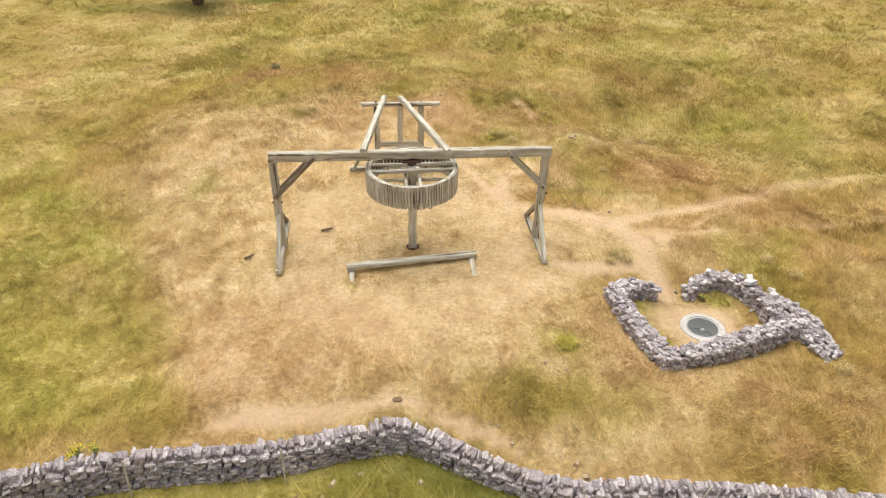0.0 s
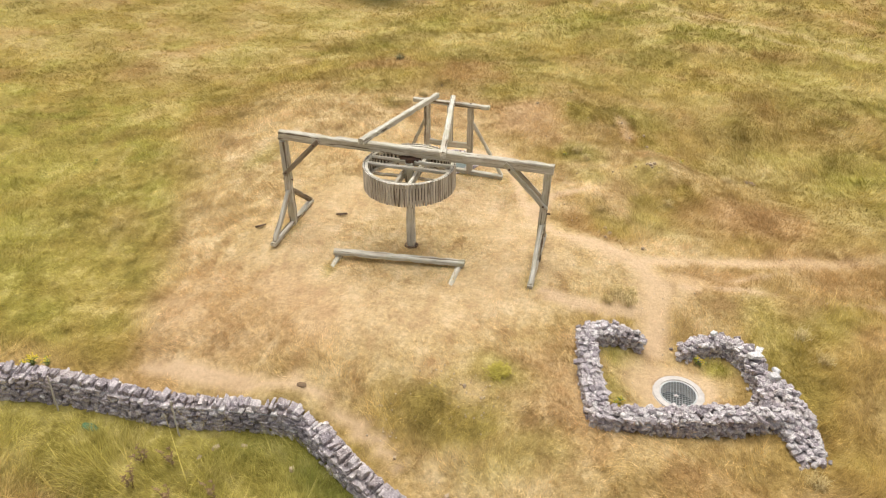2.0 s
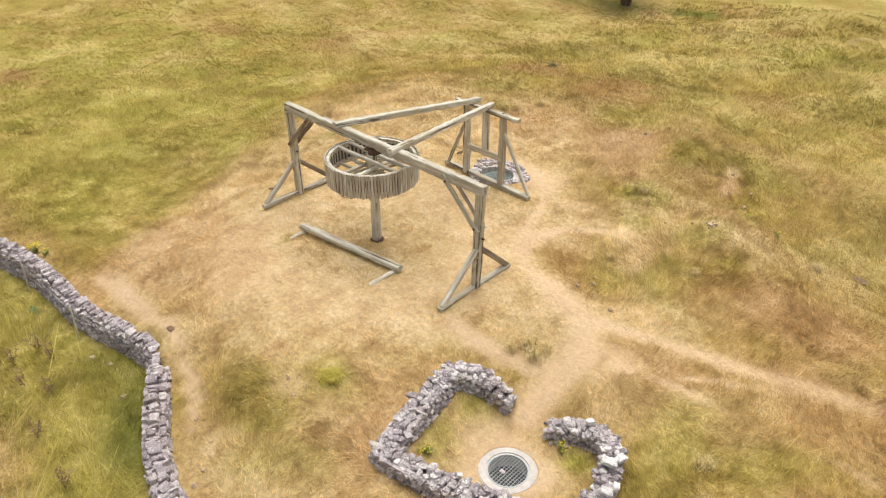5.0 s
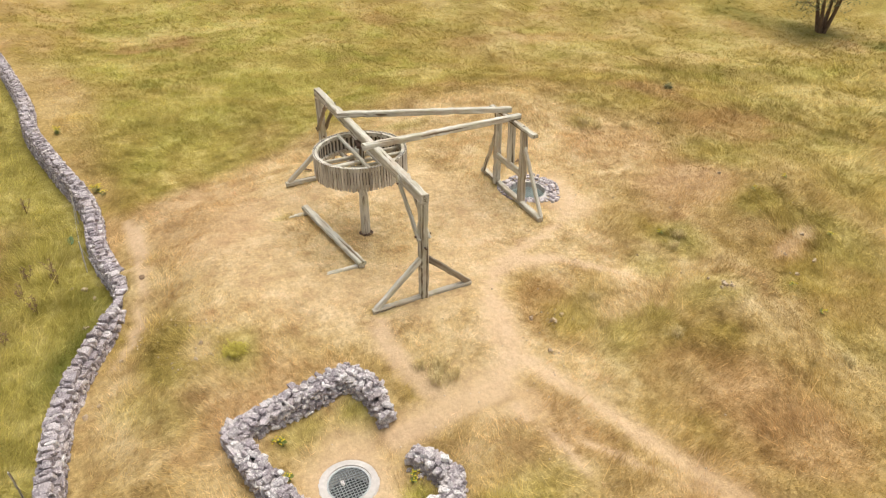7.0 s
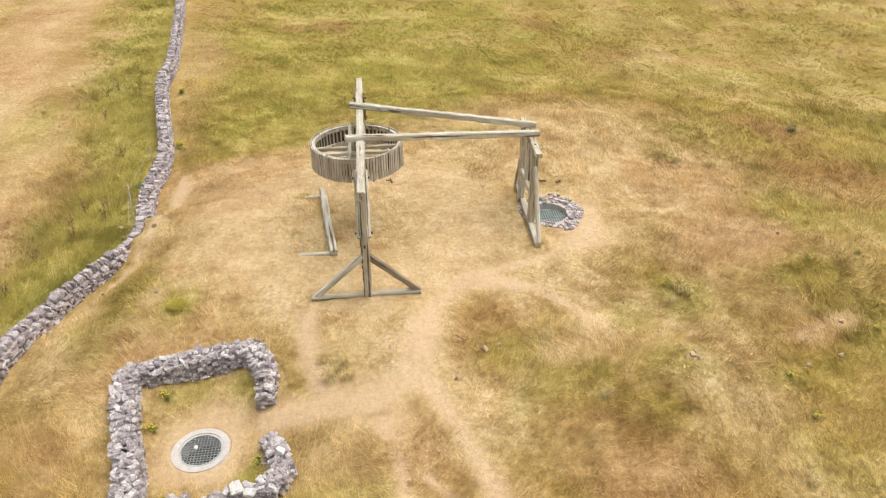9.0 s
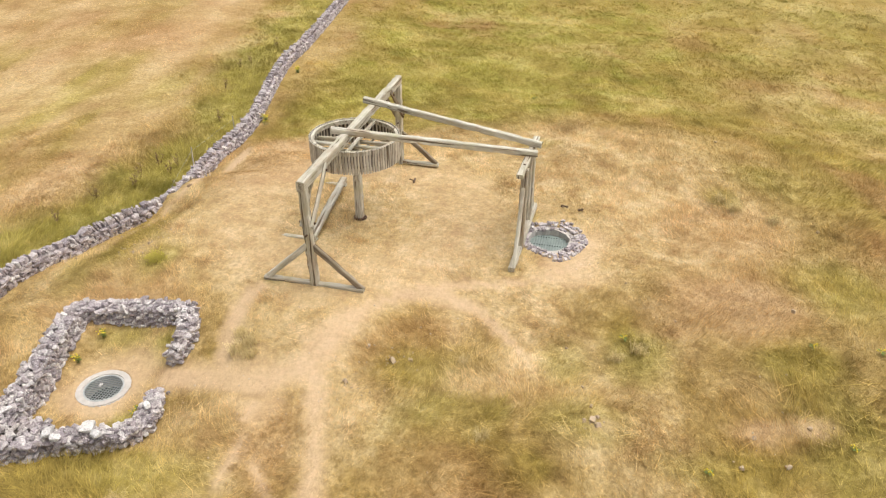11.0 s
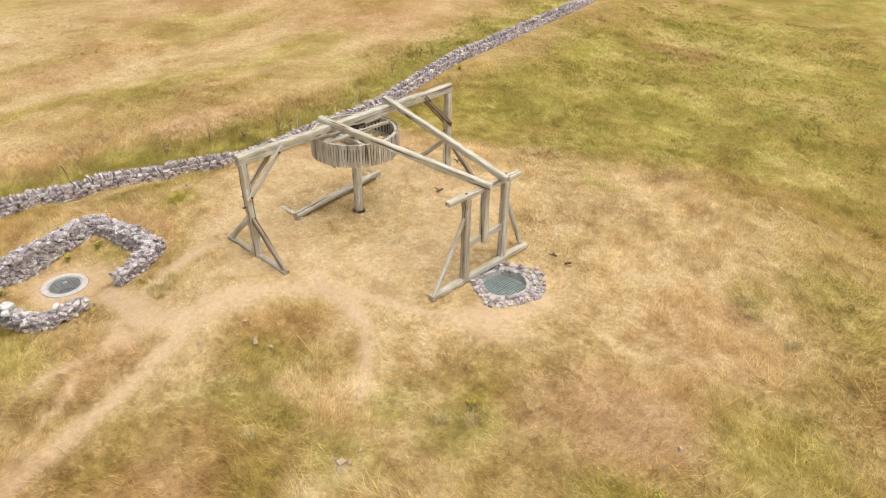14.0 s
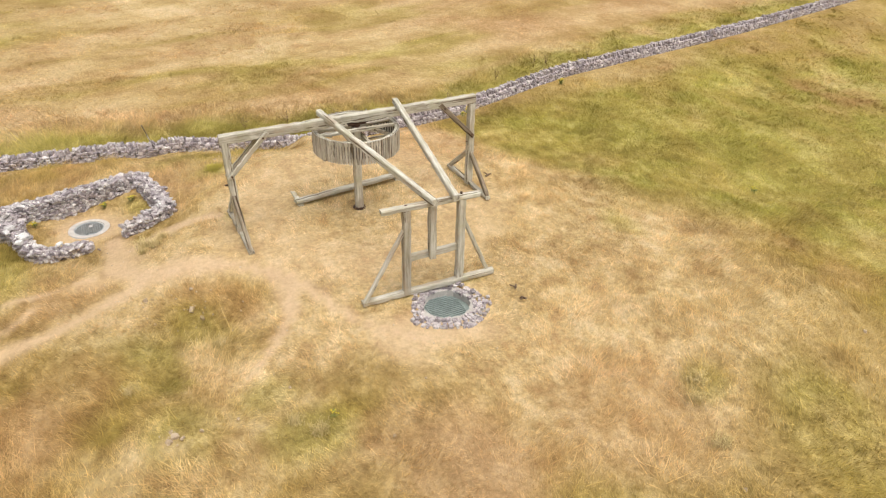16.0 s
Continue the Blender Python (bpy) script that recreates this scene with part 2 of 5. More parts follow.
m_white = stone_material("white_limestone", (0.62, 0.59, 0.56), (0.74, 0.71, 0.68), (0.80, 0.775, 0.74), (0.86, 0.84, 0.80), (0.66, 0.60, 0.52))
m_yellow_weed = plain_material("yellow_green_leaf", (0.42, 0.36, 0.07), (0.62, 0.52, 0.12), 15, 0.8)
m_tussock = plain_material("pale_tussock_blade", (0.58, 0.44, 0.17), (0.84, 0.70, 0.38), 12, 0.8)
soft_leaf(m_tussock, 0.35)
soft_leaf(m_yellow_weed, 0.35)

# ---- lie of the land ----
HILLS = ((0.9, 16.5, 6.75, 0.82), (1.0, 11.7, 1.95, 0.26), (-6.5, 13.0, 2.25, -0.32), (7.9, 13.1, 1.6, -0.56), (10.4, 26.0, 2.25, -0.63),
         (6.2, 19.0, 1.2, -0.35), (5.6, 22.3, 1.35, -0.32), (7.3, 23.0, 1.2, 0.57), (5.8, 17.7, 0.83, 0.29), (-6.0, 24.0, 3.38, 0.63),
         (3.0, 28.5, 3.0, 0.62), (-4.5, 31.0, 3.0, 0.8), (-12.6, 19.0, 3.0, -0.17), (0.5, 44.0, 12.0, -0.25), (-12.0, 42.0, 10.5, -0.73),
         (15.0, 26.0, 5.25, -0.37), (-14.0, 12.0, 3.75, 0.4), (0.9, 16.3, 1.9, -0.17), (-2.6, 15.9, 1.1, 0.10), (4.3, 16.3, 1.2, 0.06), (-10.7, 48.9, 4.0, -0.65), (8.2, 10.7, 1.3, 0.20), (10.5, 13.8, 1.1, 0.12))
WALL = ((-60, -1.5, 0.8), (-34, 4.5, 0.68), (-29, 5.5, 0.62), (-23.5, 6.6, 0.53), (-16.3, 7.8, 0.50), (-13, 8.25, 0.43), (-11.6, 8.15, 0.3), (-8.1, 8.95, 0.06), (-5.6, 9.62, -0.08),
        (-3.9, 9.72, -0.15), (-2.9, 9.64, -0.16), (-1.5, 9.84, -0.2), (-0.5, 10.06, -0.18), (0.2, 10.15, -0.12), (0.75, 9.95, -0.25), (1.3, 9.55, -0.28),
        (2.3, 8.95, -0.38), (3.4, 8.5, -0.46), (4.1, 8.4, -0.32), (4.9, 8.3, -0.25), (5.8, 8.2, -0.36), (6.5, 8.05, -0.25), (7.6, 7.85, -0.31), (9.3, 7.6, -0.32), (14, 6.9, -0.4))
WX, WY, WZ = (np.array(v, float) for v in zip(*WALL))


def lattice(ix, iy, seed):
    h = (ix.astype(np.int64) * 374761393 + iy.astype(np.int64) * 668265263 + seed * 1442695041) & 0x7FFFFFFF
    h = ((h ^ (h >> 13)) * 1274126177) & 0x7FFFFFFF
    return ((h ^ (h >> 16)) & 0xFFFF) / 65535.0


def rough_at(x, y, size, seed=1, octaves=3):
    """Smooth random relief between -1 and 1, about size metres across."""
    total, amp, s = 0.0, 1.0, size
    norm = 0.0
    for o in range(octaves):
        u, v = x / s, y / s
        ix, iy = np.floor(u), np.floor(v)
        fx, fy = u - ix, v - iy
        fx, fy = fx * fx * (3 - 2 * fx), fy * fy * (3 - 2 * fy)
        a, b = lattice(ix, iy, seed + o), lattice(ix + 1, iy, seed + o)
        c, d = lattice(ix, iy + 1, seed + o), lattice(ix + 1, iy + 1, seed + o)
        total = total + amp * ((a * (1 - fx) + b * fx) * (1 - fy) + (c * (1 - fx) + d * fx) * fy)
        norm += amp
        amp, s = amp * 0.5, s * 0.5
    return 2 * total / norm - 1


def step(v, lo, hi):
    t = np.clip((v - lo) / (hi - lo), 0, 1)
    return t * t * (3 - 2 * t)


def wall_line(x):
    return np.interp(x, WX, WY)


def far_from(x, y, line):
    """Distance to a polyline."""
    best = np.full(np.shape(x), 1e9)
    for (ax, ay), (bx, by) in zip(line, line[1:]):
        dx, dy = bx - ax, by - ay
        t = np.clip(((x - ax) * dx + (y - ay) * dy) / (dx * dx + dy * dy), 0, 1)
        best = np.minimum(best, np.hypot(x - ax - t * dx, y - ay - t * dy))
    return best


# trodden paths: half width and line
PATHS = ((0.42, ((7.35, 14.3), (7.3, 15.3), (7.35, 16.4), (6.8, 17.2), (6.0, 17.45), (5.2, 17.65))), (0.22, ((5.2, 17.65), (4.4, 18.0), (3.9, 18.6), (3.85, 19.4), (4.05, 20.2))), (0.13, ((4.05, 20.2), (4.75, 21.0), (5.5, 21.7))),
         (0.30, ((6.9, 17.35), (7.7, 17.75), (8.7, 18.1), (9.9, 18.5), (12.1, 19.2), (14.1, 20.3), (17.2, 20.6), (22.0, 22.0))), 
         (0.06, ((7.6, 16.4), (8.8, 16.75), (10.1, 16.9), (11.6, 17.0), (14.1, 17.6), (20.0, 18.0))), (0.10, ((9.0, 17.1), (10.7, 18.2), (12.5, 19.4))),
         (0.13, ((-3.5, 10.62), (-1.5, 10.72), (-0.5, 10.55), (0.3, 10.6), (1.1, 10.4), (1.9, 10.1), (2.6, 9.6))), (0.16, ((4.0, 18.2), (3.4, 19.4), (2.7, 21.3), (1.6, 22.4))), (0.2, ((4.3, 15.2), (5.3, 14.9), (6.6, 15.2), (7.3, 15.6))))
# patches: centre, two radii, turn in degrees, weight
GREEN_NEAR = ((3.5, 10.8, 1.5, 0.9, -6, 0.55), (6.5, 13.8, 0.6, 0.6, 10, 0.7), (6.5, 12.6, 0.8, 0.4, 105, 0.6), (4.1, 12.0, 0.6, 0.6, 46, 0.7), (4.9, 10.2, 1.6, 0.7, 35, 0.4), (8.75, 14.1, 0.5, 0.4, 0, 0.8),
              (10.1, 14.9, 1.9, 0.7, 102, 0.55), (11.3, 16.0, 2.5, 0.6, 44, 0.4), (5.9, 19.4, 1.3, 0.9, 105, 0.35), (7.2, 20.3, 1.1, 0.9, 105, 0.55), (7.9, 20.0, 1.6, 1.4, 0, 0.4))
GREEN_NORTH = ((5.2, 22.3, 0.7, 0.8, 101, 0.45), (4.7, 23.7, 1.0, 0.8, 152, 0.75), (7.0, 22.8, 0.8, 1.3, 158, 0.45), (6.8, 21.1, 0.5, 0.4, 157, 0.6), (4.4, 26.9, 1.0, 0.7, 100, 0.6), (6.1, 27.6, 2.1, 1.2, 22, 0.5),
               (10.7, 26.9, 1.8, 1.2, 5, 0.5), (9.5, 25.6, 1.8, 1.0, 52, 0.45), (7.1, 25.6, 2.6, 0.5, 106, 0.35), (1.2, 28.4, 1.3, 1.5, 108, 0.55), (-2.8, 26.0, 0.5, 0.6, 146, 0.5), (-4.1, 28.2, 1.2, 1.9, 156, 0.5), (-6.2, 38.2, 7.5, 3.3, -7, 0.55))
GREEN_WEST = ((-6.4, 13.2, 1.5, 2.2, -10, 0.5), (-7.4, 12.2, 1.6, 2.4, -5, 0.8), (-9.8, 16.6, 1.4, 2.7, -7, 0.7), (-5.4, 20.1, 0.6, 1.0, -14, 0.45), (-10.3, 13.8, 4.6, 3.6, 154, 0.9), (-10.2, 18.4, 3.5, 2.7, 166, 0.5),
              (-14.8, 17.8, 5.3, 5.8, 115, 0.85), (-17.8, 11.8, 2.9, 4.8, 121, 0.75), (-22.1, 30.5, 5.4, 9.5, 108, 0.4))
BARE = ((7.35, 13.4, 0.75, 0.85, 101, 0.8), (6.1, 17.2, 0.5, 0.6, 102, 0.8), (2.3, 22.0, 1.0, 0.5, 107, 0.7), (2.5, 25.7, 1.4, 1.1, 99, 0.3), (7.1, 23.2, 0.4, 0.3, 107, 0.5), (5.9, 27.0, 0.5, 0.3, 102, 0.8),
        (6.1, 26.1, 0.6, 0.2, 99, 0.5), (1.4, 22.1, 1.7, 0.6, 154, 0.8), (-4.0, 12.1, 0.9, 0.7, -12, 0.3), (3.6, 11.3, 0.45, 0.35, -3, 0.5), (7.5, 16.3, 1.1, 0.8, 43, 0.6), (4.7, 16.4, 0.5, 1.0, 0, 0.35))
RUSTY = ((5.6, 18.4, 1.1, 0.45, -20, 0.5), (5.0, 19.3, 0.6, 0.9, 10, 0.5), (-2.3, 12.7, 2.7, 1.5, -12, 0.5), (-0.7, 31.1, 1.7, 2.4, 2, 0.7), (13.2, 30.6, 3.3, 1.8, 3, 0.5), (12.9, 18.6, 3.1, 1.8, -1, 0.5), (2.4, 25.8, 1.5, 1.5, 101, 0.6), (6.1, 26.5, 1.1, 0.4, 100, 0.6), (8.7, 17.2, 0.7, 1.2, 107, 0.5),
         (-4.9, 30.3, 0.7, 2.5, 110, 0.6), (9.0, 20.7, 1.1, 2.1, 151, 0.6), (-1.1, 25.9, 1.9, 2.0, 154, 0.4), (-22.4, 14.0, 2.2, 3.0, 158, 0.7), (10.7, 21.3, 1.8, 1.3, 51, 0.6), (-15.8, 32.8, 1.3, 4.8, -10, 0.5), (11.5, 9.6, 3.0, 1.4, 0, 0.4))
ROUGHER = ((5.7, 18.9, 1.5, 1.2, 0, 0.85), (7.3, 20.3, 1.3, 1.2, 0, 0.4), (5.4, 20.5, 1.0, 0.9, 30, 0.65), (6.1, 22.5, 1.6, 1.0, 0, 0.25), (4.4, 26.9, 1.2, 0.8, 0, 0.7), (3.6, 10.6, 2.0, 0.9, 0, 0.7), (10.5, 12.0, 1.2, 2.6, 20, 0.7), (11.5, 15.6, 2.6, 0.9, 40, 0.8), (10.3, 14.6, 1.0, 1.7, 0, 0.85), (-4.2, 28.4, 2.0, 1.8, 0, 0.6), (7.5, 25.8, 3.0, 1.2, 0, 0.5))
HOLLOWS = ((-6.4, 49.3, 2.2, 0.9, -10, 1.0), (-11.5, 48.6, 2.6, 1.2, 0, 0.7), (-15.5, 47.0, 2.5, 1.2, 10, 0.6))
EDGE_Y, EDGE_X = (10.2, 12.0, 13.0, 14.1, 15.8, 17.6, 19.4, 21.2, 24.0, 28.6), (-3.8, -4.4, -4.7, -5.0, -5.9, -6.8, -7.9, -9.1, -9.8, -9.0)
TRACK = ((4.0, 47.4), (7.6, 45.4), (11.6, 42.7), (16.0, 40.4), (20.3, 38.4), (26.4, 34.8), (32.0, 32.0), (60.0, 22.0))
SILLS = (((-2.58, 15.05), (-2.58, 17.54)), ((4.26, 15.05), (4.26, 17.54)), ((-0.85, 20.78), (2.5, 20.68)), ((-0.74, 15.2), (-0.74, 14.28)), ((2.37, 15.58), (2.36, 14.58)), ((-0.86, 15.1), (2.52, 15.5)))


def patchwork(x, y, patches, wob):
    """The strongest of some soft-edged ragged ellipses."""
    out = np.zeros(np.shape(x))
    for cx, cy, rx, ry, turn, much in patches:
        c, s = math.cos(radians(turn)), math.sin(radians(turn))
        u, v = ((x - cx) * c + (y - cy) * s) / rx, ((y - cy) * c - (x - cx) * s) / ry
        out = np.maximum(out, much * (1 - step(np.hypot(u, v) + 0.55 * wob, 0.45, 1.3)))
    return out


def zones(x, y):
    """Weights of dry, lush and trodden turf, the length of its grass in metres, and weights of rusty and deep green growth."""
    wob = rough_at(x, y, 2.6, 5, 4)
    wob2 = rough_at(x, y, 7.0, 15, 4)
    small = rough_at(x, y, 0.9, 25, 3)
    e1 = np.hypot((x - 0.6) / 5.0, (y - 16.2) / 5.4)
    e2 = np.hypot((x + 2.6) / 5.8, (y - 21.0) / 4.8)
    e3 = np.hypot((x - 3.5) / 5.0, (y - 18.5) / 4.5)
    e4 = np.hypot((x + 3.5) / 6.0, (y - 25.0) / 4.6)
    e = np.minimum(np.minimum(np.minimum(e1, e2), e3 + 0.12), e4 + 0.15) + 0.2 * wob
    dry = 1 - step(e, 0.78, 1.2)
    # follows the relief: drier crests, also hummock shading put into the colour
    mott = 0.4 * wob2 + 0.6 * wob + 0.85 * rough_at(x, y, 2.4, 41, 3) + 0.5 * small
    dry = np.maximum(dry * (0.86 + 0.25 * wob + 0.25 * small), np.clip(0.40 + 0.9 * mott, 0, 1))
    # darker outer ring: olive grass, plus lens vignetting put into the turf colour
    dry = dry * (1 - 0.55 * step(np.hypot(x - 0.5, (y - 18.0) * 0.95), 7.0, 11.5) * np.clip(0.9 + 0.6 * small, 0, 1))
    dry = dry * (1 - patchwork(x, y, ROUGHER, 0.7 * wob + 0.5 * small))
    side = y - wall_line(x)
    south = 1 - step(side, -0.2, 0.1)
    swath = rough_at(x * 0.20 + y * 0.04, y * 0.9 - x * 0.09, 1.6, 33, 4)
    ragged = 0.7 * wob + 0.5 * small
    green = np.maximum(np.maximum(patchwork(x, y, GREEN_NEAR, ragged), patchwork(x, y, GREEN_NORTH, ragged)), patchwork(x, y, GREEN_WEST, ragged))
    out = np.hypot(x - 1.5, y - 16.0)
    green = np.maximum(green, (0.42 + 0.5 * wob2 + 0.4 * wob) * step(out, 10.0, 17) * step(y, 9.5, 14))
    # hollows greener and darker, part growth, part painted relief shading
    green = np.maximum(green, 0.55 * step(-mott, 0.1, 0.6) * step(e, 0.9, 1.3))
    edge = x - np.interp(y, EDGE_Y, EDGE_X) + 0.6 * wob
    here = step(y, 10.0, 11.0) * (1 - step(y, 24.0, 30.0))
    loose = 1.4 * step(y, 15.0, 20.0)
    west = here * (1 - step(edge + 1.0 * loose * wob2, -0.7 - loose, 0.5 + loose))
    rim = here * step(edge, -0.2, 0.5) * (1 - step(edge, 1.5, 4.5)) * (1 - step(y, 15.5, 20.0))
    dry = np.maximum(dry, 0.9 * rim)
    green = np.maximum(green * (1 - rim), west * np.clip(0.62 + 0.5 * wob2 + 0.3 * small, 0, 1))
    dry = dry * (1 - 0.75 * west)
    lush = np.clip(green * (0.95 + 0.6 * small), 0, 1)
    strip = 1 - step(-side + 1.2 * wob + 0.6 * small, 1.8, 4.2)
    lush = lush * (1 - south) + south * np.maximum(0.85 * strip, 0.5 * step(-swath, 0.0, 0.45))
    dry = dry * (1 - south) + south * np.clip(0.62 + 0.8 * swath + 0.3 * wob, 0.1, 0.95)
    deep = south * (1 - step(-side + 0.6 * wob, 0.5, 1.5)) * (0.1 + 0.7 * (1 - step(np.hypot((x - 1.0) / 2.2, (y - 8.9) / 1.5), 0.5, 1.3))) * (0.8 + 0.5 * small)
    deep = np.maximum(deep, 0.7 * patchwork(x, y, HOLLOWS, 0.5 * ragged))
    deep = np.maximum(deep, 0.2 * south * strip * step(-wob - 0.5 * small, 0.1, 0.5))
    rust = np.maximum(patchwork(x, y, RUSTY, ragged), 0.45 * step(rough_at(x, y, 3.2, 141, 3) + 0.4 * small, 0.12, 0.55) * step(e, 0.75, 1.1)) * (1 - south) * (1 - 0.6 * lush)
    rust = np.maximum(rust, south * (1 - strip) * np.clip(0.32 + 0.5 * wob2 + 0.5 * wob, 0, 0.75))
    trod = np.zeros(np.shape(x))
    frayed = 0.12 * wob + 0.13 * small
    for w, line in PATHS:
        fade = 1 - 0.5 * step(x, 9.0, 12.5)
        trod = np.maximum(trod, fade * (1 - step(far_from(x, y, line) + frayed, w * 0.4, w * 1.45)))
    trod = np.maximum(trod, patchwork(x, y, BARE, ragged))
    rut = np.abs(far_from(x, y, TRACK) - 0.75)
    trod = np.maximum(trod, 0.4 * (1 - step(rut + 0.1 * wob, 0.08, 0.3)))
    trod = np.maximum(trod, 0.9 * (1 - step(np.hypot(x - 7.95, y - 13.1) + 0.5 * wob + 0.3 * small, 0.7, 1.3)))
    trod = np.maximum(trod, 0.42 * (1 - step(np.abs(np.hypot(x - 0.9, y - 16.2) - 2.9) + 0.7 * wob + 0.4 * small, 0.2, 1.7)))
    sill = np.full(np.shape(x), 9.0)
    for line in SILLS:
        sill = np.minimum(sill, far_from(x, y, line))
    grown_in = (1 - step(sill, 0.08, 0.28)) * step(small + 0.3 * wob, -0.35, 0.25)
    trod = trod * (1 - grown_in)
    lush = np.maximum(lush, 0.4 * grown_in)
    tall = 0.115 + 0.075 * (1 - dry) + 0.05 * lush + 0.05 * wob + 0.04 * small
    tall = np.where(e1 < 1.0, np.minimum(tall, 0.10 + 0.05 * small + 0.02 * wob), tall) + 0.10 * grown_in
    tall = tall * (1 - 0.45 * np.maximum(west, step(-x, 7.0, 11.0)))
    tall = tall * (1 - south) + south * (0.55 + 0.45 * step(x, -6.5, -3.5)) * (0.24 - 0.175 * step(-side, 3.0, 5.0) + 0.08 * lush + 0.05 * wob) * (0.45 + 0.55 * step(-side, 0.3, 1.0))
    tall = tall * (1 - (1 - south) * 0.6 * (1 - step(side, 0.4, 1.0)))
    tall = tall * (1 - 0.85 * np.clip(trod, 0, 1))
    return dry, lush, np.clip(trod, 0, 1), np.maximum(tall, 0.02), np.clip(rust, 0, 1), np.clip(deep, 0, 1)


def height(x, y):
    x, y = np.asarray(x, float), np.asarray(y, float)
    z = np.full(np.shape(x), -0.66)
    for cx, cy, r, h in HILLS:
        z = z + h * np.exp(-((x - cx) ** 2 + (y - cy) ** 2) / (2 * r * r))
    away = np.hypot(x - 0.9, y - 16.2)
    z = z + rough_at(x, y, 2.4, 41, 3) * 0.26 * step(away, 4.5, 9.0) + rough_at(x, y, 0.9, 61, 2) * 0.035
    z = z + rough_at(x, y, 16, 71, 3) * 0.7 * step(away, 20, 40)
    side = y - wall_line(x)
    field = -0.86 + 0.26 * step(-side, 0.5, 9.0) + 0.75 * step(-x, 4.5, 18) + rough_at(x, y, 6, 81, 3) * 0.15 * step(-side, 1, 4)
    south = 1 - step(side, -0.2, 0.1)
    near_wall = np.interp(x, WX, WZ) - 0.12
    bank = near_wall - 0.36 + 0.50 * np.exp(-((x - 0.1) / 1.05) ** 4) + 0.26 * np.maximum(side - 0.3, 0)
    away_wall = step(side, 0.4, 3.8)
    z = z * away_wall + np.minimum(z, bank) * (1 - away_wall)
    z = z + np.maximum(near_wall - 0.38 - z, 0) * (1 - step(side, 0.5, 7.0))
    ring = np.hypot(x - 0.70, y - 21.38)
    z = z - 1.0 * (1 - step(ring, 0.60, 0.70))
    well = np.hypot(x - 7.90, y - 13.07)
    bed = 1 - step(well, 0.75, 1.25)
    z = z * (1 - bed) + (-0.70 + 0.2 * rough_at(x, y, 0.9, 61, 2) * 0.1) * bed
    z = z - 1.0 * (1 - step(well, 0.45, 0.53))
    return z * (1 - south) + field * south


def H(x, y):
    return float(height(np.array([x]), np.array([y]))[0])


def grown(lo, hi, cell, reach, factor=1.17):
    """Grid lines: even between lo and hi, then ever wider out to reach."""
    mid = list(np.arange(lo, hi + 1e-6, cell))
    a, b, d = [], [], cell
    p, q = lo, hi
    while q < reach:
        d *= factor
        p, q = p - d, q + d
        a.append(p)
        b.append(q)
    return np.array(a[::-1] + mid + b)


def sheet(name, verts, faces, material):
    me = bpy.data.meshes.new(name)
    me.vertices.add(len(verts))
    me.vertices.foreach_set("co", np.asarray(verts, np.float32).ravel())
    k = faces.shape[1]
    me.loops.add(faces.size)
    me.loops.foreach_set("vertex_index", faces.astype(np.int32).ravel())
    me.polygons.add(len(faces))
    me.polygons.foreach_set("loop_start", np.arange(0, faces.size, k, dtype=np.int32))
    me.update(calc_edges=True)
    me.materials.append(material)
    return me


def zone_layer(me, x, y, tuft):
    dry, lush, trod, _, rust, deep = zones(x, y)
    one = np.ones(len(dry))
    for name, bands in (("zone", [dry, lush, trod, tuft]), ("growth", [rust, deep, step(np.hypot(x - 1.5, y - 17.0), 8.0, 16.0), one])):
        layer = me.color_attributes.new(name, "FLOAT_COLOR", "POINT")
        layer.data.foreach_set("color", np.stack(bands, 1).astype(np.float32).ravel())


gx = np.union1d(grown(-24, 22, 0.24, 1500), np.concatenate([np.arange(7.2, 8.65, 0.05), np.arange(-0.2, 1.65, 0.05)]).round(3))
gy = np.union1d(grown(-6, 48, 0.24, 1500), np.concatenate([np.arange(12.3, 13.8, 0.05), np.arange(20.5, 22.35, 0.05)]).round(3))
XX, YY = np.meshgrid(gx, gy)
ZZ = height(XX, YY)
idx = np.arange(XX.size).reshape(XX.shape)
quads = np.stack([idx[:-1, :-1], idx[:-1, 1:], idx[1:, 1:], idx[1:, :-1]], -1).reshape(-1, 4)
me = sheet("ground", np.stack([XX, YY, ZZ], -1).reshape(-1, 3), quads, m_ground)
me.polygons.foreach_set("use_smooth", np.ones(len(quads), bool))
zone_layer(me, XX.ravel(), YY.ravel(), np.full(XX.size, 0.5))
ground = tagged(new("ground", me), "rolling dry pasture with trodden paths and a low mound", "ground", kind="structure")

# ---- grass ----
rng = np.random.default_rng(7)


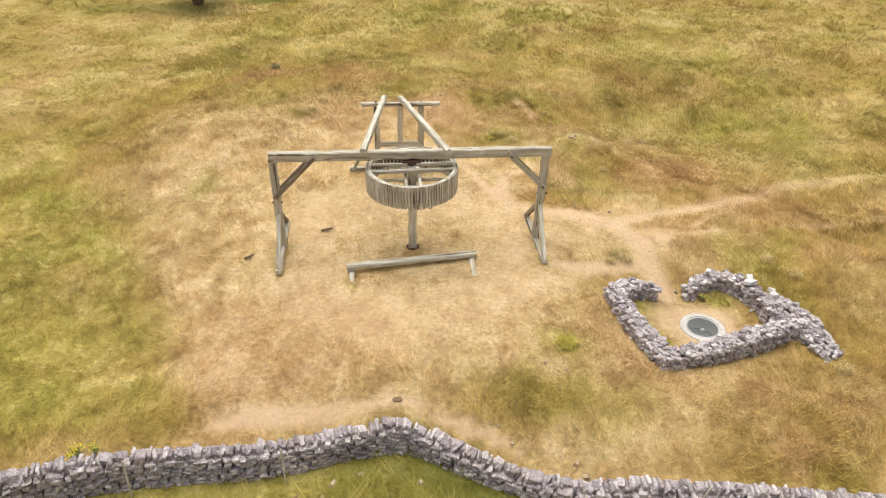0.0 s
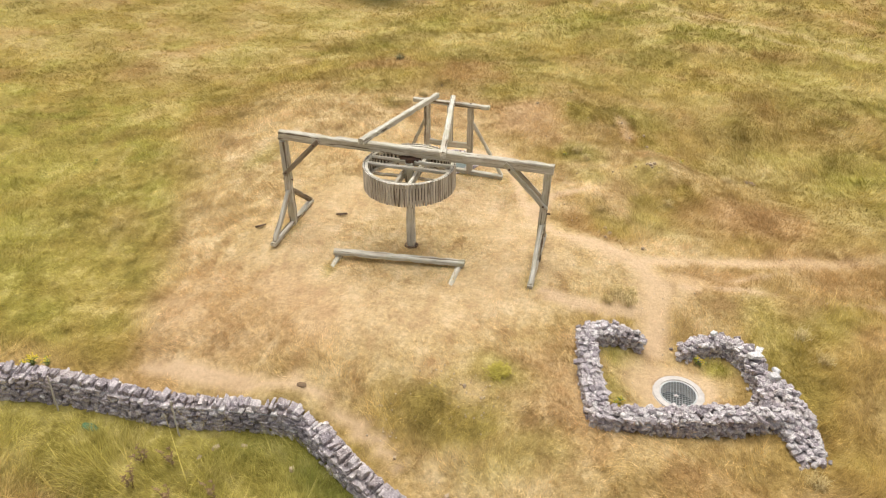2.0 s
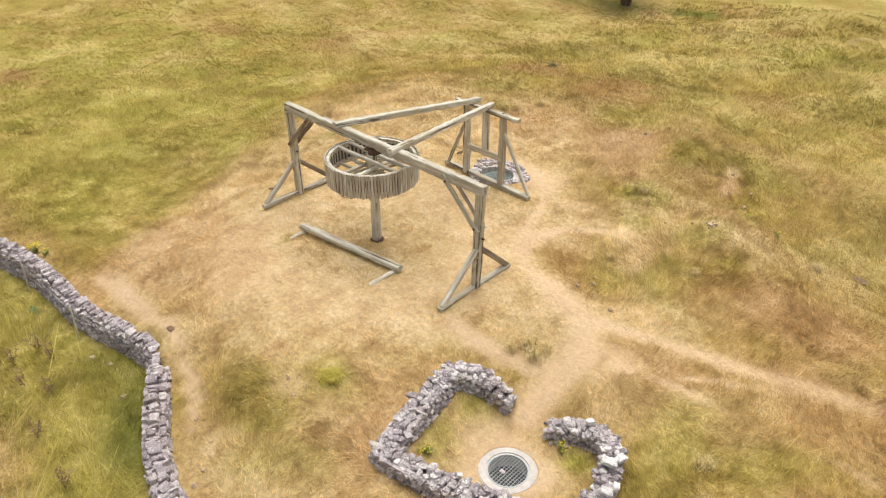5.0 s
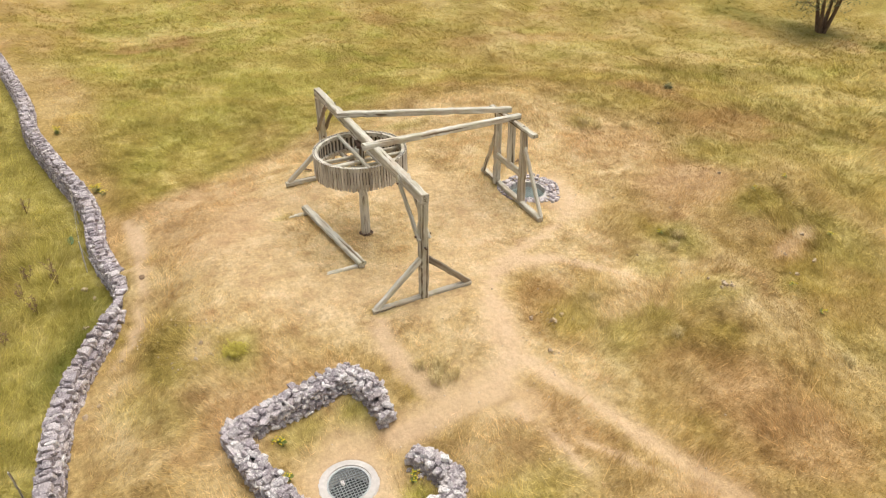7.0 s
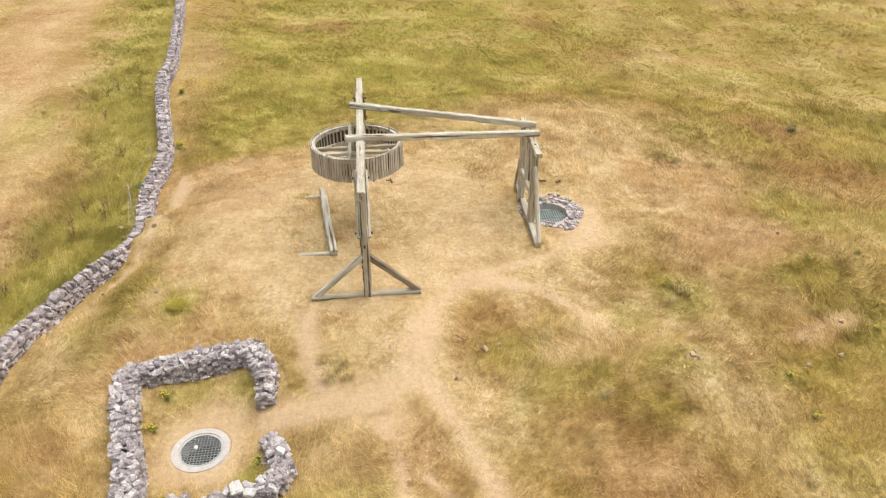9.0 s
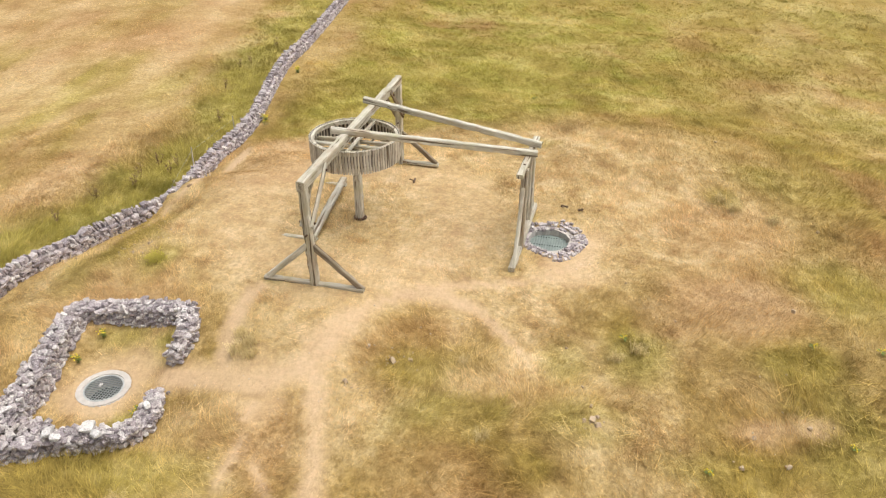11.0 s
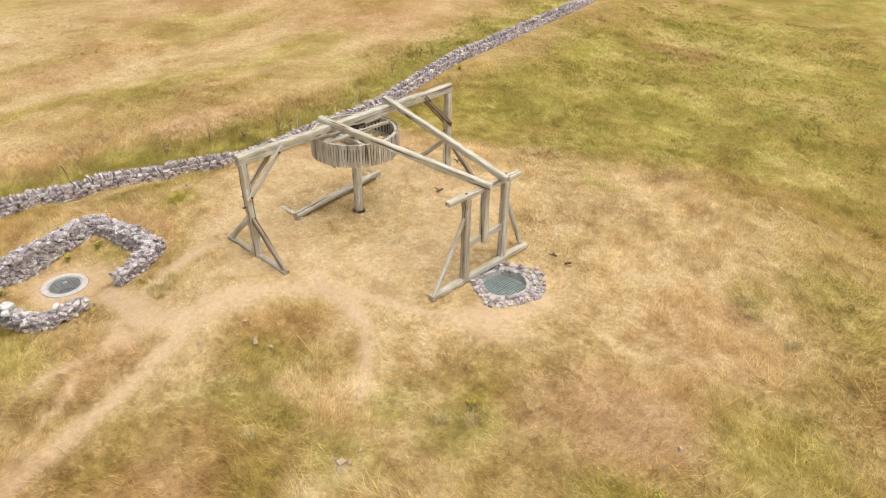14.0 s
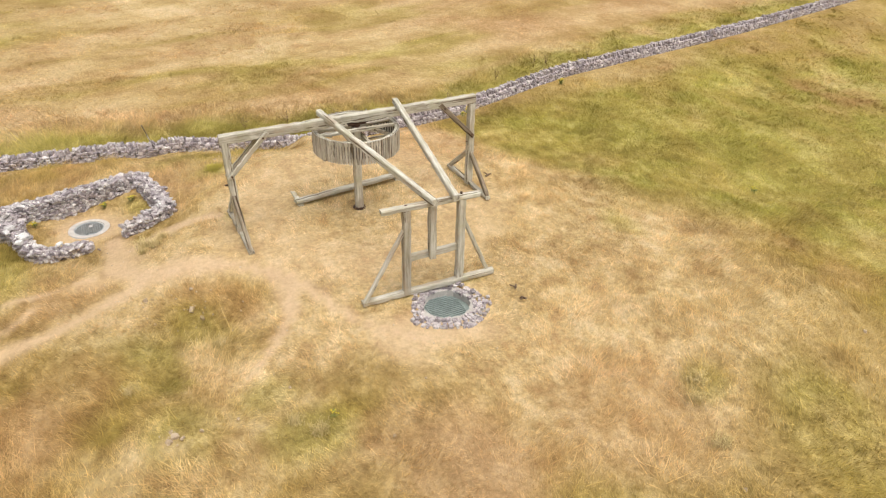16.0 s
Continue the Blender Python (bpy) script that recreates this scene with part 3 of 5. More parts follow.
def grass(name, count, x0, x1, y0, y1, blades, wide, label, long, thin, flat=False):
    """Tufts of leaning blades, thinning out and widening away from the gin."""
    x, y = rng.uniform(x0, x1, count), rng.uniform(y0, y1, count)
    away = np.hypot(x - 1.5, y - 16.0)
    ok = rng.uniform(0, 1, count) < np.clip((10.0 / away) ** thin, 0.1, 1)
    x, y, away = x[ok], y[ok], away[ok]
    dry, lush, trod, tall, rust, deep = zones(x, y)
    gap = np.hypot(x - 0.70, y - 21.38) > 0.98
    gap &= np.hypot(x - 7.90, y - 13.07) > 0.62
    side = y - wall_line(x)
    gap &= np.abs(side) > 0.24
    gap &= far_from(x, y, ENCLOSURE) > 0.26
    gap &= rng.uniform(0, 1, len(x)) > trod * 0.95
    x, y, tall, away = x[gap], y[gap], tall[gap], away[gap]
    if flat:
        some = (rough_at(x, y, 1.2, 111, 2) > np.where(np.hypot(x - 0.9, y - 16.2) > 4.2, -0.1, 0.15)) & (tall > 0.06)
        x, y, tall, away = x[some], y[some], tall[some], away[some]
    n = len(x)
    tuft = np.clip(rng.normal(0.5, 0.22, n) + 0.5 * rough_at(x, y, 0.55, 121, 2) * (0.6 + 0.4 * step(np.hypot(x - 0.9, y - 16.2), 3.0, 6.0)), 0, 1)
    clump = step(rough_at(x, y, 0.7, 101, 2), 0.15, 0.5)
    tall = tall * (0.55 + 0.8 * tuft) * (0.75 + 0.75 * clump) * long
    if flat:
        tuft = 0.6 + 0.4 * tuft
    comb = 6.283 * rough_at(x, y, 3.0, 91, 2)
    X, Y, T = np.repeat(x, blades), np.repeat(y, blades), np.repeat(tall, blades) * rng.uniform(0.6, 1.25, n * blades)
    spread = 0.04 + 0.22 * T
    X, Y = X + rng.normal(0, 1, n * blades) * spread, Y + rng.normal(0, 1, n * blades) * spread
    Z = height(X, Y) - 0.01
    turn = rng.uniform(0, 6.283, n * blades)
    lean = np.repeat(comb, blades) + rng.normal(0, 1.0, n * blades)
    out = T * (rng.uniform(0.9, 1.25, n * blades) if flat else rng.uniform(0.3, 1.1, n * blades))
    up = np.sqrt(np.maximum(T * T - 0.6 * out * out, 0.0004))
    w = wide * rng.uniform(0.6, 1.3, n * blades) * (0.7 + 0.8 * T) * (1 + np.repeat(np.maximum(away - 8, 0), blades) / 11)
    c, s = np.cos(turn) * w, np.sin(turn) * w
    a = np.stack([X - c, Y - s, Z], 1)
    b = np.stack([X + c, Y + s, Z], 1)
    t = np.stack([X + np.cos(lean) * out, Y + np.sin(lean) * out, Z + up], 1)
    verts = np.stack([a, b, t], 1).reshape(-1, 3)
    me = sheet(name, verts, np.arange(len(verts)).reshape(-1, 3), m_grass)
    zone_layer(me, np.repeat(X, 3), np.repeat(Y, 3), np.repeat(np.repeat(tuft, blades), 3))
    return tagged(new(name, me), label, "grass", kind="stuff")


ENCLOSURE = ((7.0, 14.22), (6.35, 14.2), (5.78, 13.86), (5.98, 12.6), (6.26, 11.42), (7.4, 11.64), (8.55, 12.0), (9.9, 12.35), (10.12, 11.9), (10.2, 11.45), (9.98, 12.35), (9.72, 13.15), (9.6, 13.6), (9.42, 14.1), (9.2, 14.52), (8.85, 14.72), (8.35, 14.55), (7.82, 14.3))
grass("grass", 420000, -34, 32, -15, 53, 8, 0.0080, "sun-dried straw and olive pasture grass in leaning tufts", 1.0, 1.6)
grass("straw", 115000, -30, 28, -10, 48, 5, 0.0056, "long flattened pale straw stalks over the pasture", 2.1, 1.3, True)

# ---- helpers for things ----
WORLD = {}


def thing(name, x, y, z, label, category, group=""):
    ob = tagged(new(name), label, category, group)
    ob.location = (x, y, z)
    WORLD[ob] = Matrix.Translation((x, y, z))
    return ob


def put(ob, parent, m):
    ob.parent = parent
    ob.matrix_basis = WORLD[parent].inverted() @ m
    WORLD[ob] = m
    return ob


def part(name, bm, material, parent, label="", m=Matrix.Identity(4), smooth=False):
    me = bpy.data.meshes.new(name)
    bm.to_mesh(me)
    bm.free()
    me.materials.append(material)
    if smooth:
        me.polygons.foreach_set("use_smooth", [True] * len(me.polygons))
    return put(tagged(new(name, me), label), parent, m)


def timber_bm(length, w, h, chamfer=0.018, rough=0.006, seed=0, bow=0.0):
    """A hewn beam along x from 0 to length, chamfered, its arrises chipped and uneven."""
    bm = bmesh.new()
    r = random.Random(seed)
    n = max(2, int(length / 0.16) + 1) if rough > 0.004 else 2
    c = min(chamfer, w * 0.25, h * 0.25)
    a, b = w / 2, h / 2
    sec = [(a - c, -b), (a, -b + c), (a, b - c), (a - c, b), (-a + c, b), (-a, b - c), (-a, -b + c), (-a + c, -b)]
    rings = []
    for i in range(n):
        t = i / (n - 1)
        dy, dz = r.uniform(-rough, rough) * 0.6, r.uniform(-rough, rough) * 0.6 + bow * math.sin(math.pi * t)
        chip = [1 - (r.uniform(0.05, 0.22) if rough > 0.004 and r.random() < 0.16 else 0) for _ in range(4)]
        end = i in (0, n - 1)
        ring = []
        for k, (y, z) in enumerate(sec):
            f = chip[k // 2] * r.uniform(0.97, 1.03)
            ring.append(bm.verts.new((t * length + (r.uniform(-rough, rough) * 1.5 if end else 0), y * f + dy, z * f + dz)))
        rings.append(ring)
    for p, q in zip(rings, rings[1:]):
        for k in range(8):
            bm.faces.new((p[k], p[(k + 1) % 8], q[(k + 1) % 8], q[k]))
    bm.faces.new(rings[0][::-1])
    bm.faces.new(rings[-1])
    bmesh.ops.recalc_face_normals(bm, faces=bm.faces)
    return bm


def along(p0, p1, up=(0, 0, 1)):
    """The pose whose x axis runs from p0 to p1 and whose z axis leans to up."""
    p0, p1 = Vector(p0), Vector(p1)
    x = (p1 - p0).normalized()
    y = Vector(up).cross(x).normalized()
    z = x.cross(y)
    m = Matrix((x, y, z)).transposed().to_4x4()
    m.translation = p0
    return m, (p1 - p0).length


SEED = [0]


def timber(name, p0, p1, w, h, parent, label="", up=(0, 0, 1), material=None, bow=0.0, chamfer=0.022, rough=0.010):
    SEED[0] += 1
    m, length = along(p0, p1, up)
    return part(name, timber_bm(length, w, h, chamfer, rough, SEED[0], bow), material or m_timber, parent, label, m)


def rod_bm(length, radius, sides=8):
    bm = bmesh.new()
    bmesh.ops.create_cone(bm, cap_ends=True, segments=sides, radius1=radius, radius2=radius, depth=length, matrix=Matrix.Translation((0, 0, length / 2)))
    return bm


def rod(name, p0, p1, radius, parent, material, label="", sides=8):
    d = Vector(p1) - Vector(p0)
    m = d.to_track_quat("Z", "Y").to_matrix().to_4x4()
    m.translation = p0
    return part(name, rod_bm(d.length, radius, sides), material, parent, label, m)


def tube_bm(r0, r1, z0, z1, sides=48, uneven=0.0, seed=0):
    """A ring of rectangular section."""
    bm = bmesh.new()
    r = random.Random(seed)
    rings = []
    for rad, z in ((r0, z0), (r1, z0), (r1, z1), (r0, z1)):
        rings.append([bm.verts.new(((rad + r.uniform(-uneven, uneven)) * math.cos(k * 2 * math.pi / sides), (rad + r.uniform(-uneven, uneven)) * math.sin(k * 2 * math.pi / sides), z)) for k in range(sides)])
    for i in range(4):
        p, q = rings[i], rings[(i + 1) % 4]
        for k in range(sides):
            bm.faces.new((p[k], p[(k + 1) % sides], q[(k + 1) % sides], q[k]))
    bmesh.ops.recalc_face_normals(bm, faces=bm.faces)
    return bm


def ring_between(r0, r1, z0, z1, sides, bevel):
    bm = tube_bm(r0, r1, z0, z1, sides)
    edges = [e for e in bm.edges if abs(e.verts[0].co.z - z1) < 1e-5 and abs(e.verts[1].co.z - z1) < 1e-5 and abs(e.verts[0].co.xy.length - e.verts[1].co.xy.length) < 1e-4]
    bmesh.ops.bevel(bm, geom=edges, offset=bevel, segments=2, affect="EDGES")
    return bm


# ---- the horse gin ----
GY = 16.32
XW, XE = -2.58, 4.34
gin = thing("horse_gin", 0.88, GY, H(0.88, GY), "weathered grey timber horse gin with slatted drum on dry grass", "horse gin")
timber("main_beam", (-2.66, GY, 2.74), (4.46, GY, 2.68), 0.19, 0.24, gin, "long hewn crossbeam gone silver grey")
for x, s in ((XW, 1), (XE, -1)):
    g = min(H(x, GY - 1.2), H(x, GY + 1.2), H(x, GY))
    base = (0.09, 0.0)[s < 0]
    foot = x if s > 0 else x - 0.08
    timber("sill", (foot, GY - 1.27, base + 0.04), (foot, GY + 1.22, base + 0.06), 0.15, 0.12, gin)
    timber("post", (foot, GY, base - 0.02), (x, GY, 2.60), 0.20, 0.19, gin, up=(1, 0, 0))
    for d in (-1, 1):
        timber("raking_brace", (foot, GY + d * 1.17, base + 0.09), ((x + foot) / 2, GY + d * 0.07, 1.12), 0.11, 0.14, gin, material=m_brown_timber if d > 0 else None)
        timber("knee_brace", (x - s * 0.03, GY + d * 0.122, 1.64), (x + s * 1.04, GY + d * 0.122, 2.74), 0.07, 0.125, gin, "dark brown knee brace" if s > 0 else "", material=m_brown_timber if s > 0 else None)
        for px, pz in ((x + s * 0.04, 1.72), (x + s * 0.92, 2.62)):
            rod("bolt", (px, GY + d * 0.15, pz), (px, GY + d * 0.19, pz), 0.026, gin, m_iron, "dark rusted bolt head")
    rod("bolt", (x - s * 0.14, GY, 1.45), (x + s * 0.14, GY, 1.45), 0.022, gin, m_iron, "dark rusted bolt head")

# drum
DX, DY, DR, Z0, Z1 = 0.88, 16.22, 1.17, 1.83, 2.43
drum = part("drum", tube_bm(DR - 0.125, DR - 0.032, Z1 - 0.12, Z1 - 0.015, 40), m_timber, gin, "round slatted winding drum of grey boards", Matrix.Translation((DX, DY, 0)))
part("ring", tube_bm(DR - 0.13, DR - 0.032, Z0 + 0.05, Z0 + 0.15, 40), m_slat, drum, "", Matrix.Translation((DX, DY, 0)))
# thin ring behind the slats, coloured as the shade in their gaps
part("lining", tube_bm(DR - 0.05, DR - 0.036, Z0 + 0.05, Z1 - 0.012, 40), m_lining, drum, "inner lining, near-black to give the shade between the slats", Matrix.Translation((DX, DY, 0)))
slat_meshes = []
for k in range(5):
    bm = timber_bm(1.0, 0.057, 0.03, 0.007, 0.003, 300 + k)
    me = bpy.data.meshes.new("slat")
    bm.to_mesh(me)
    bm.free()
    me.materials.append(m_slat)
    slat_meshes.append(me)
SLATS = 98
for k in range(SLATS):
    a = 2 * math.pi * (k + 0.5) / SLATS
    lo, hi = Z0 + random.uniform(-0.014, 0.012), Z1 + random.uniform(-0.008, 0.008)
    c, s = math.cos(a), math.sin(a)
    m, _ = along((DX + c * (DR - 0.016), DY + s * (DR - 0.016), lo), (DX + c * (DR - 0.016), DY + s * (DR - 0.016), hi), (c, s, 0))
    put(new("slat", slat_meshes[k % 5]), drum, m @ Matrix.Diagonal((hi - lo, random.uniform(0.93, 1.06), 1, 1)))
INNER = 64
for k in range(INNER):
    a = 2 * math.pi * k / INNER
    c, s = math.cos(a), math.sin(a)
    m, _ = along((DX + c * (DR - 0.058), DY + s * (DR - 0.058), Z0 + 0.16), (DX + c * (DR - 0.058), DY + s * (DR - 0.058), Z1 - 0.13), (c, s, 0))
    put(new("inner_slat", slat_meshes[k % 5]), drum, m @ Matrix.Diagonal((Z1 - Z0 - 0.29, random.uniform(0.8, 1.0), 0.4, 1)))
for o in (-0.17, 0.17):
    timber("arm", (DX - DR + 0.06, DY + o, Z1 - 0.05), (DX + DR - 0.06, DY + o, Z1 - 0.05), 0.09, 0.10, drum)
    timber("arm", (DX + o, DY - DR + 0.06, Z1 - 0.27), (DX + o, DY + DR - 0.06, Z1 - 0.27), 0.09, 0.10, drum)
    timber("arm", (DX - DR + 0.08, DY + o, Z0 + 0.10), (DX + DR - 0.08, DY + o, Z0 + 0.10), 0.08, 0.08, drum)
    timber("arm", (DX + o, DY - DR + 0.08, Z0 + 0.19), (DX + o, DY + DR - 0.08, Z0 + 0.19), 0.08, 0.08, drum)
for a in (20, 110, 200, 290, 330):
    c, s = math.cos(radians(a)), math.sin(radians(a))
    timber("peg", (DX + c * (DR - 0.07), DY + s * (DR - 0.07), Z0 - 0.06), (DX + c * (DR - 0.07), DY + s * (DR - 0.07), Z0 + 0.06), 0.07, 0.07, drum, up=(1, 0, 0))
timber("drum_shaft", (DX, DY, -0.06), (DX, DY, 2.46), 0.21, 0.21, gin, "upright squared timber shaft", up=(1, 0, 0), chamfer=0.035)
part("foot_collar", ring_between(0.06, 0.19, -0.10, 0.015, 14, 0.02), m_iron, gin, "dark iron footstep", Matrix.Translation((DX, DY, 0)))
part("bearing", ring_between(0.03, 0.11, 2.44, 2.54, 14, 0.015), m_iron, gin, "rusted iron top bearing", Matrix.Translation((DX, DY + 0.03, 0)))
timber("bearing_block", (DX - 0.24, DY + 0.06, 2.54), (DX + 0.24, DY + 0.06, 2.54), 0.17, 0.06, gin, material=m_iron)
# two long poles from the crossbeam to the headframe
timber("pulley_pole", (-0.33, 16.08, 2.92), (0.31, 20.95, 2.40), 0.15, 0.16, gin, "long squared pole, silver grey")
timber("pulley_pole", (1.80, 15.98, 2.88), (0.82, 20.92, 2.38), 0.15, 0.16, gin, "long squared pole, silver grey")

# ---- headframe over the second shaft ----
HY = 20.72
head = thing("headframe", 0.85, HY, H(0.85, HY), "weathered timber headframe with raking braces beside the shaft", "timber frame")
timber("sill", (-0.85, HY + 0.06, 0.09), (2.50, HY - 0.04, 0.02), 0.16, 0.14, head)
timber("crossbar", (-0.38, HY + 0.03, 2.28), (2.00, HY - 0.05, 2.27), 0.17, 0.12, head)
for x, zt in ((0.05, 2.25), (1.42, 2.22)):
    timber("post", (x, HY, 0.03), (x, HY, zt), 0.185, 0.18, head, up=(1, 0, 0))
timber("raking_brace", (-0.72, HY, 0.12), (0.0, HY, 1.72), 0.10, 0.10, head)
timber("raking_brace", (2.46, HY, 0.06), (1.46, HY, 1.76), 0.10, 0.10, head)
timber("rail", (0.02, HY - 0.04, 0.97), (1.45, HY - 0.04, 0.95), 0.10, 0.19, head)
timber("hanging_post", (0.78, HY + 0.0, 0.86), (0.78, HY + 0.0, 2.24), 0.185, 0.17, head, up=(1, 0, 0))
rod("bolt", (0.05, HY - 0.02, 2.28), (0.05, HY - 0.02, 2.385), 0.03, head, m_iron, "dark rusted bolt head")
rod("bolt", (1.42, HY - 0.02, 2.25), (1.42, HY - 0.02, 2.345), 0.03, head, m_iron, "dark rusted bolt head")

# ---- low timber bench ----
bench = thing("timber_bench", 0.85, 15.3, H(0.85, 15.3), "low grey plank bench on two short sleepers in dry grass", "bench")
timber("seat", (-0.86, 15.10, 0.20), (2.52, 15.50, 0.16), 0.20, 0.12, bench, "long weathered squared seat beam")
timber("sleeper", (-0.74, 15.20, 0.02), (-0.74, 14.20, 0.0), 0.15, 0.16, bench)
timber("sleeper", (2.38, 15.58, 0.01), (2.36, 14.58, -0.01), 0.15, 0.16, bench)
timber("leg", (-0.77, 15.11, 0.0), (-0.77, 15.11, 0.15), 0.16, 0.14, bench, up=(1, 0, 0))
timber("leg", (2.40, 15.47, -0.02), (2.40, 15.47, 0.11), 0.16, 0.14, bench, up=(1, 0, 0))

# ---- stones ----


def stone_mesh(name, seed, sx, sy, sz, material, sharp=0.75):
    r = random.Random(seed)
    bm = bmesh.new()
    for k in range(8):
        corner = ((k & 1) * 2 - 1, (k >> 1 & 1) * 2 - 1, (k >> 2) * 2 - 1)
        cut = r.random() < sharp
        for axis in range(1 if cut else 3):
            v = [q * 0.5 * r.uniform(0.62, 1.0) for q in corner]
            if not cut:
                v[axis] *= r.uniform(0.35, 0.75)
            bm.verts.new((v[0] * sx, v[1] * sy, v[2] * sz))
    res = bmesh.ops.convex_hull(bm, input=bm.verts[:])
    bmesh.ops.delete(bm, geom=list({g for g in res["geom_interior"] + res["geom_unused"] if isinstance(g, bmesh.types.BMVert)}), context="VERTS")
    me = bpy.data.meshes.new(name)
    bm.to_mesh(me)
    bm.free()
    me.materials.append(material)
    return me


STONES = [stone_mesh("stone", 500 + k, 1, 1, 1, m_stone, 0.40) for k in range(18)]
PALE_STONES = [stone_mesh("stone", 600 + k, 1, 1, 1, m_pale_stone, 0.2) for k in range(10)]


def lay(parent, placed, near):
    """Stones as parts where near(x, y) says so (300 at most), the others joined into one part."""
    single, rest = [], []
    for me, m in placed:
        (single if near(m.translation) and len(single) < 300 else rest).append((me, m))
    for me, m in single:
        put(new("stone", me), parent, m)
    groups = {}
    for me, m in rest:
        groups.setdefault(me.materials[0].name, []).append((me, m))
    for key in sorted(groups):
        verts, faces, n = [], [], 0
        for me, m in groups[key]:
            for v in me.vertices:
                verts.append(WORLD[parent].inverted() @ m @ v.co)
            for p in me.polygons:
                faces.append([i + n for i in p.vertices])
            n += len(me.vertices)
        out = bpy.data.meshes.new("stones")
        out.from_pydata(verts, [], faces)
        out.materials.append(bpy.data.materials[key])
        put(tagged(new("stones", out), kind="stuff"), parent, WORLD[parent])


def resample(line, gap):
    pts = [Vector(p) for p in line]
    out = []
    for a, b in zip(pts, pts[1:]):
        n = max(1, round((b - a).length / gap))
        out += [a.lerp(b, k / n) for k in range(n)]
    return out + [pts[-1]]


def rounded(line, times=2):
    for _ in range(times):
        new_line = [line[0]]
        for a, b in zip(line, line[1:]):
            a, b = Vector(a), Vector(b)
            new_line += [a.lerp(b, 0.25), a.lerp(b, 0.75)]
        line = new_line + [line[-1]]
    return line


def core_bm(pts, base, w0, w1, sink):
    bm = bmesh.new()
    rings = []
    for i, p in enumerate(pts):
        d = (Vector(pts[min(i + 1, len(pts) - 1)]) - Vector(pts[max(i - 1, 0)])).to_2d().normalized()
        n = Vector((-d.y, d.x, 0))
        lo = base[i]
        rings.append([bm.verts.new(q) for q in (Vector((p.x, p.y, lo)) - n * w0 / 2, Vector((p.x, p.y, p.z - sink)) - n * w1 / 2, Vector((p.x, p.y, p.z - sink)) + n * w1 / 2, Vector((p.x, p.y, lo)) + n * w0 / 2)])
    for p, q in zip(rings, rings[1:]):
        for k in range(4):
            bm.faces.new((p[k], p[(k + 1) % 4], q[(k + 1) % 4], q[k]))
    bm.faces.new(rings[0][::-1])
    bm.faces.new(rings[-1])
    bmesh.ops.recalc_face_normals(bm, faces=bm.faces)
    return bm


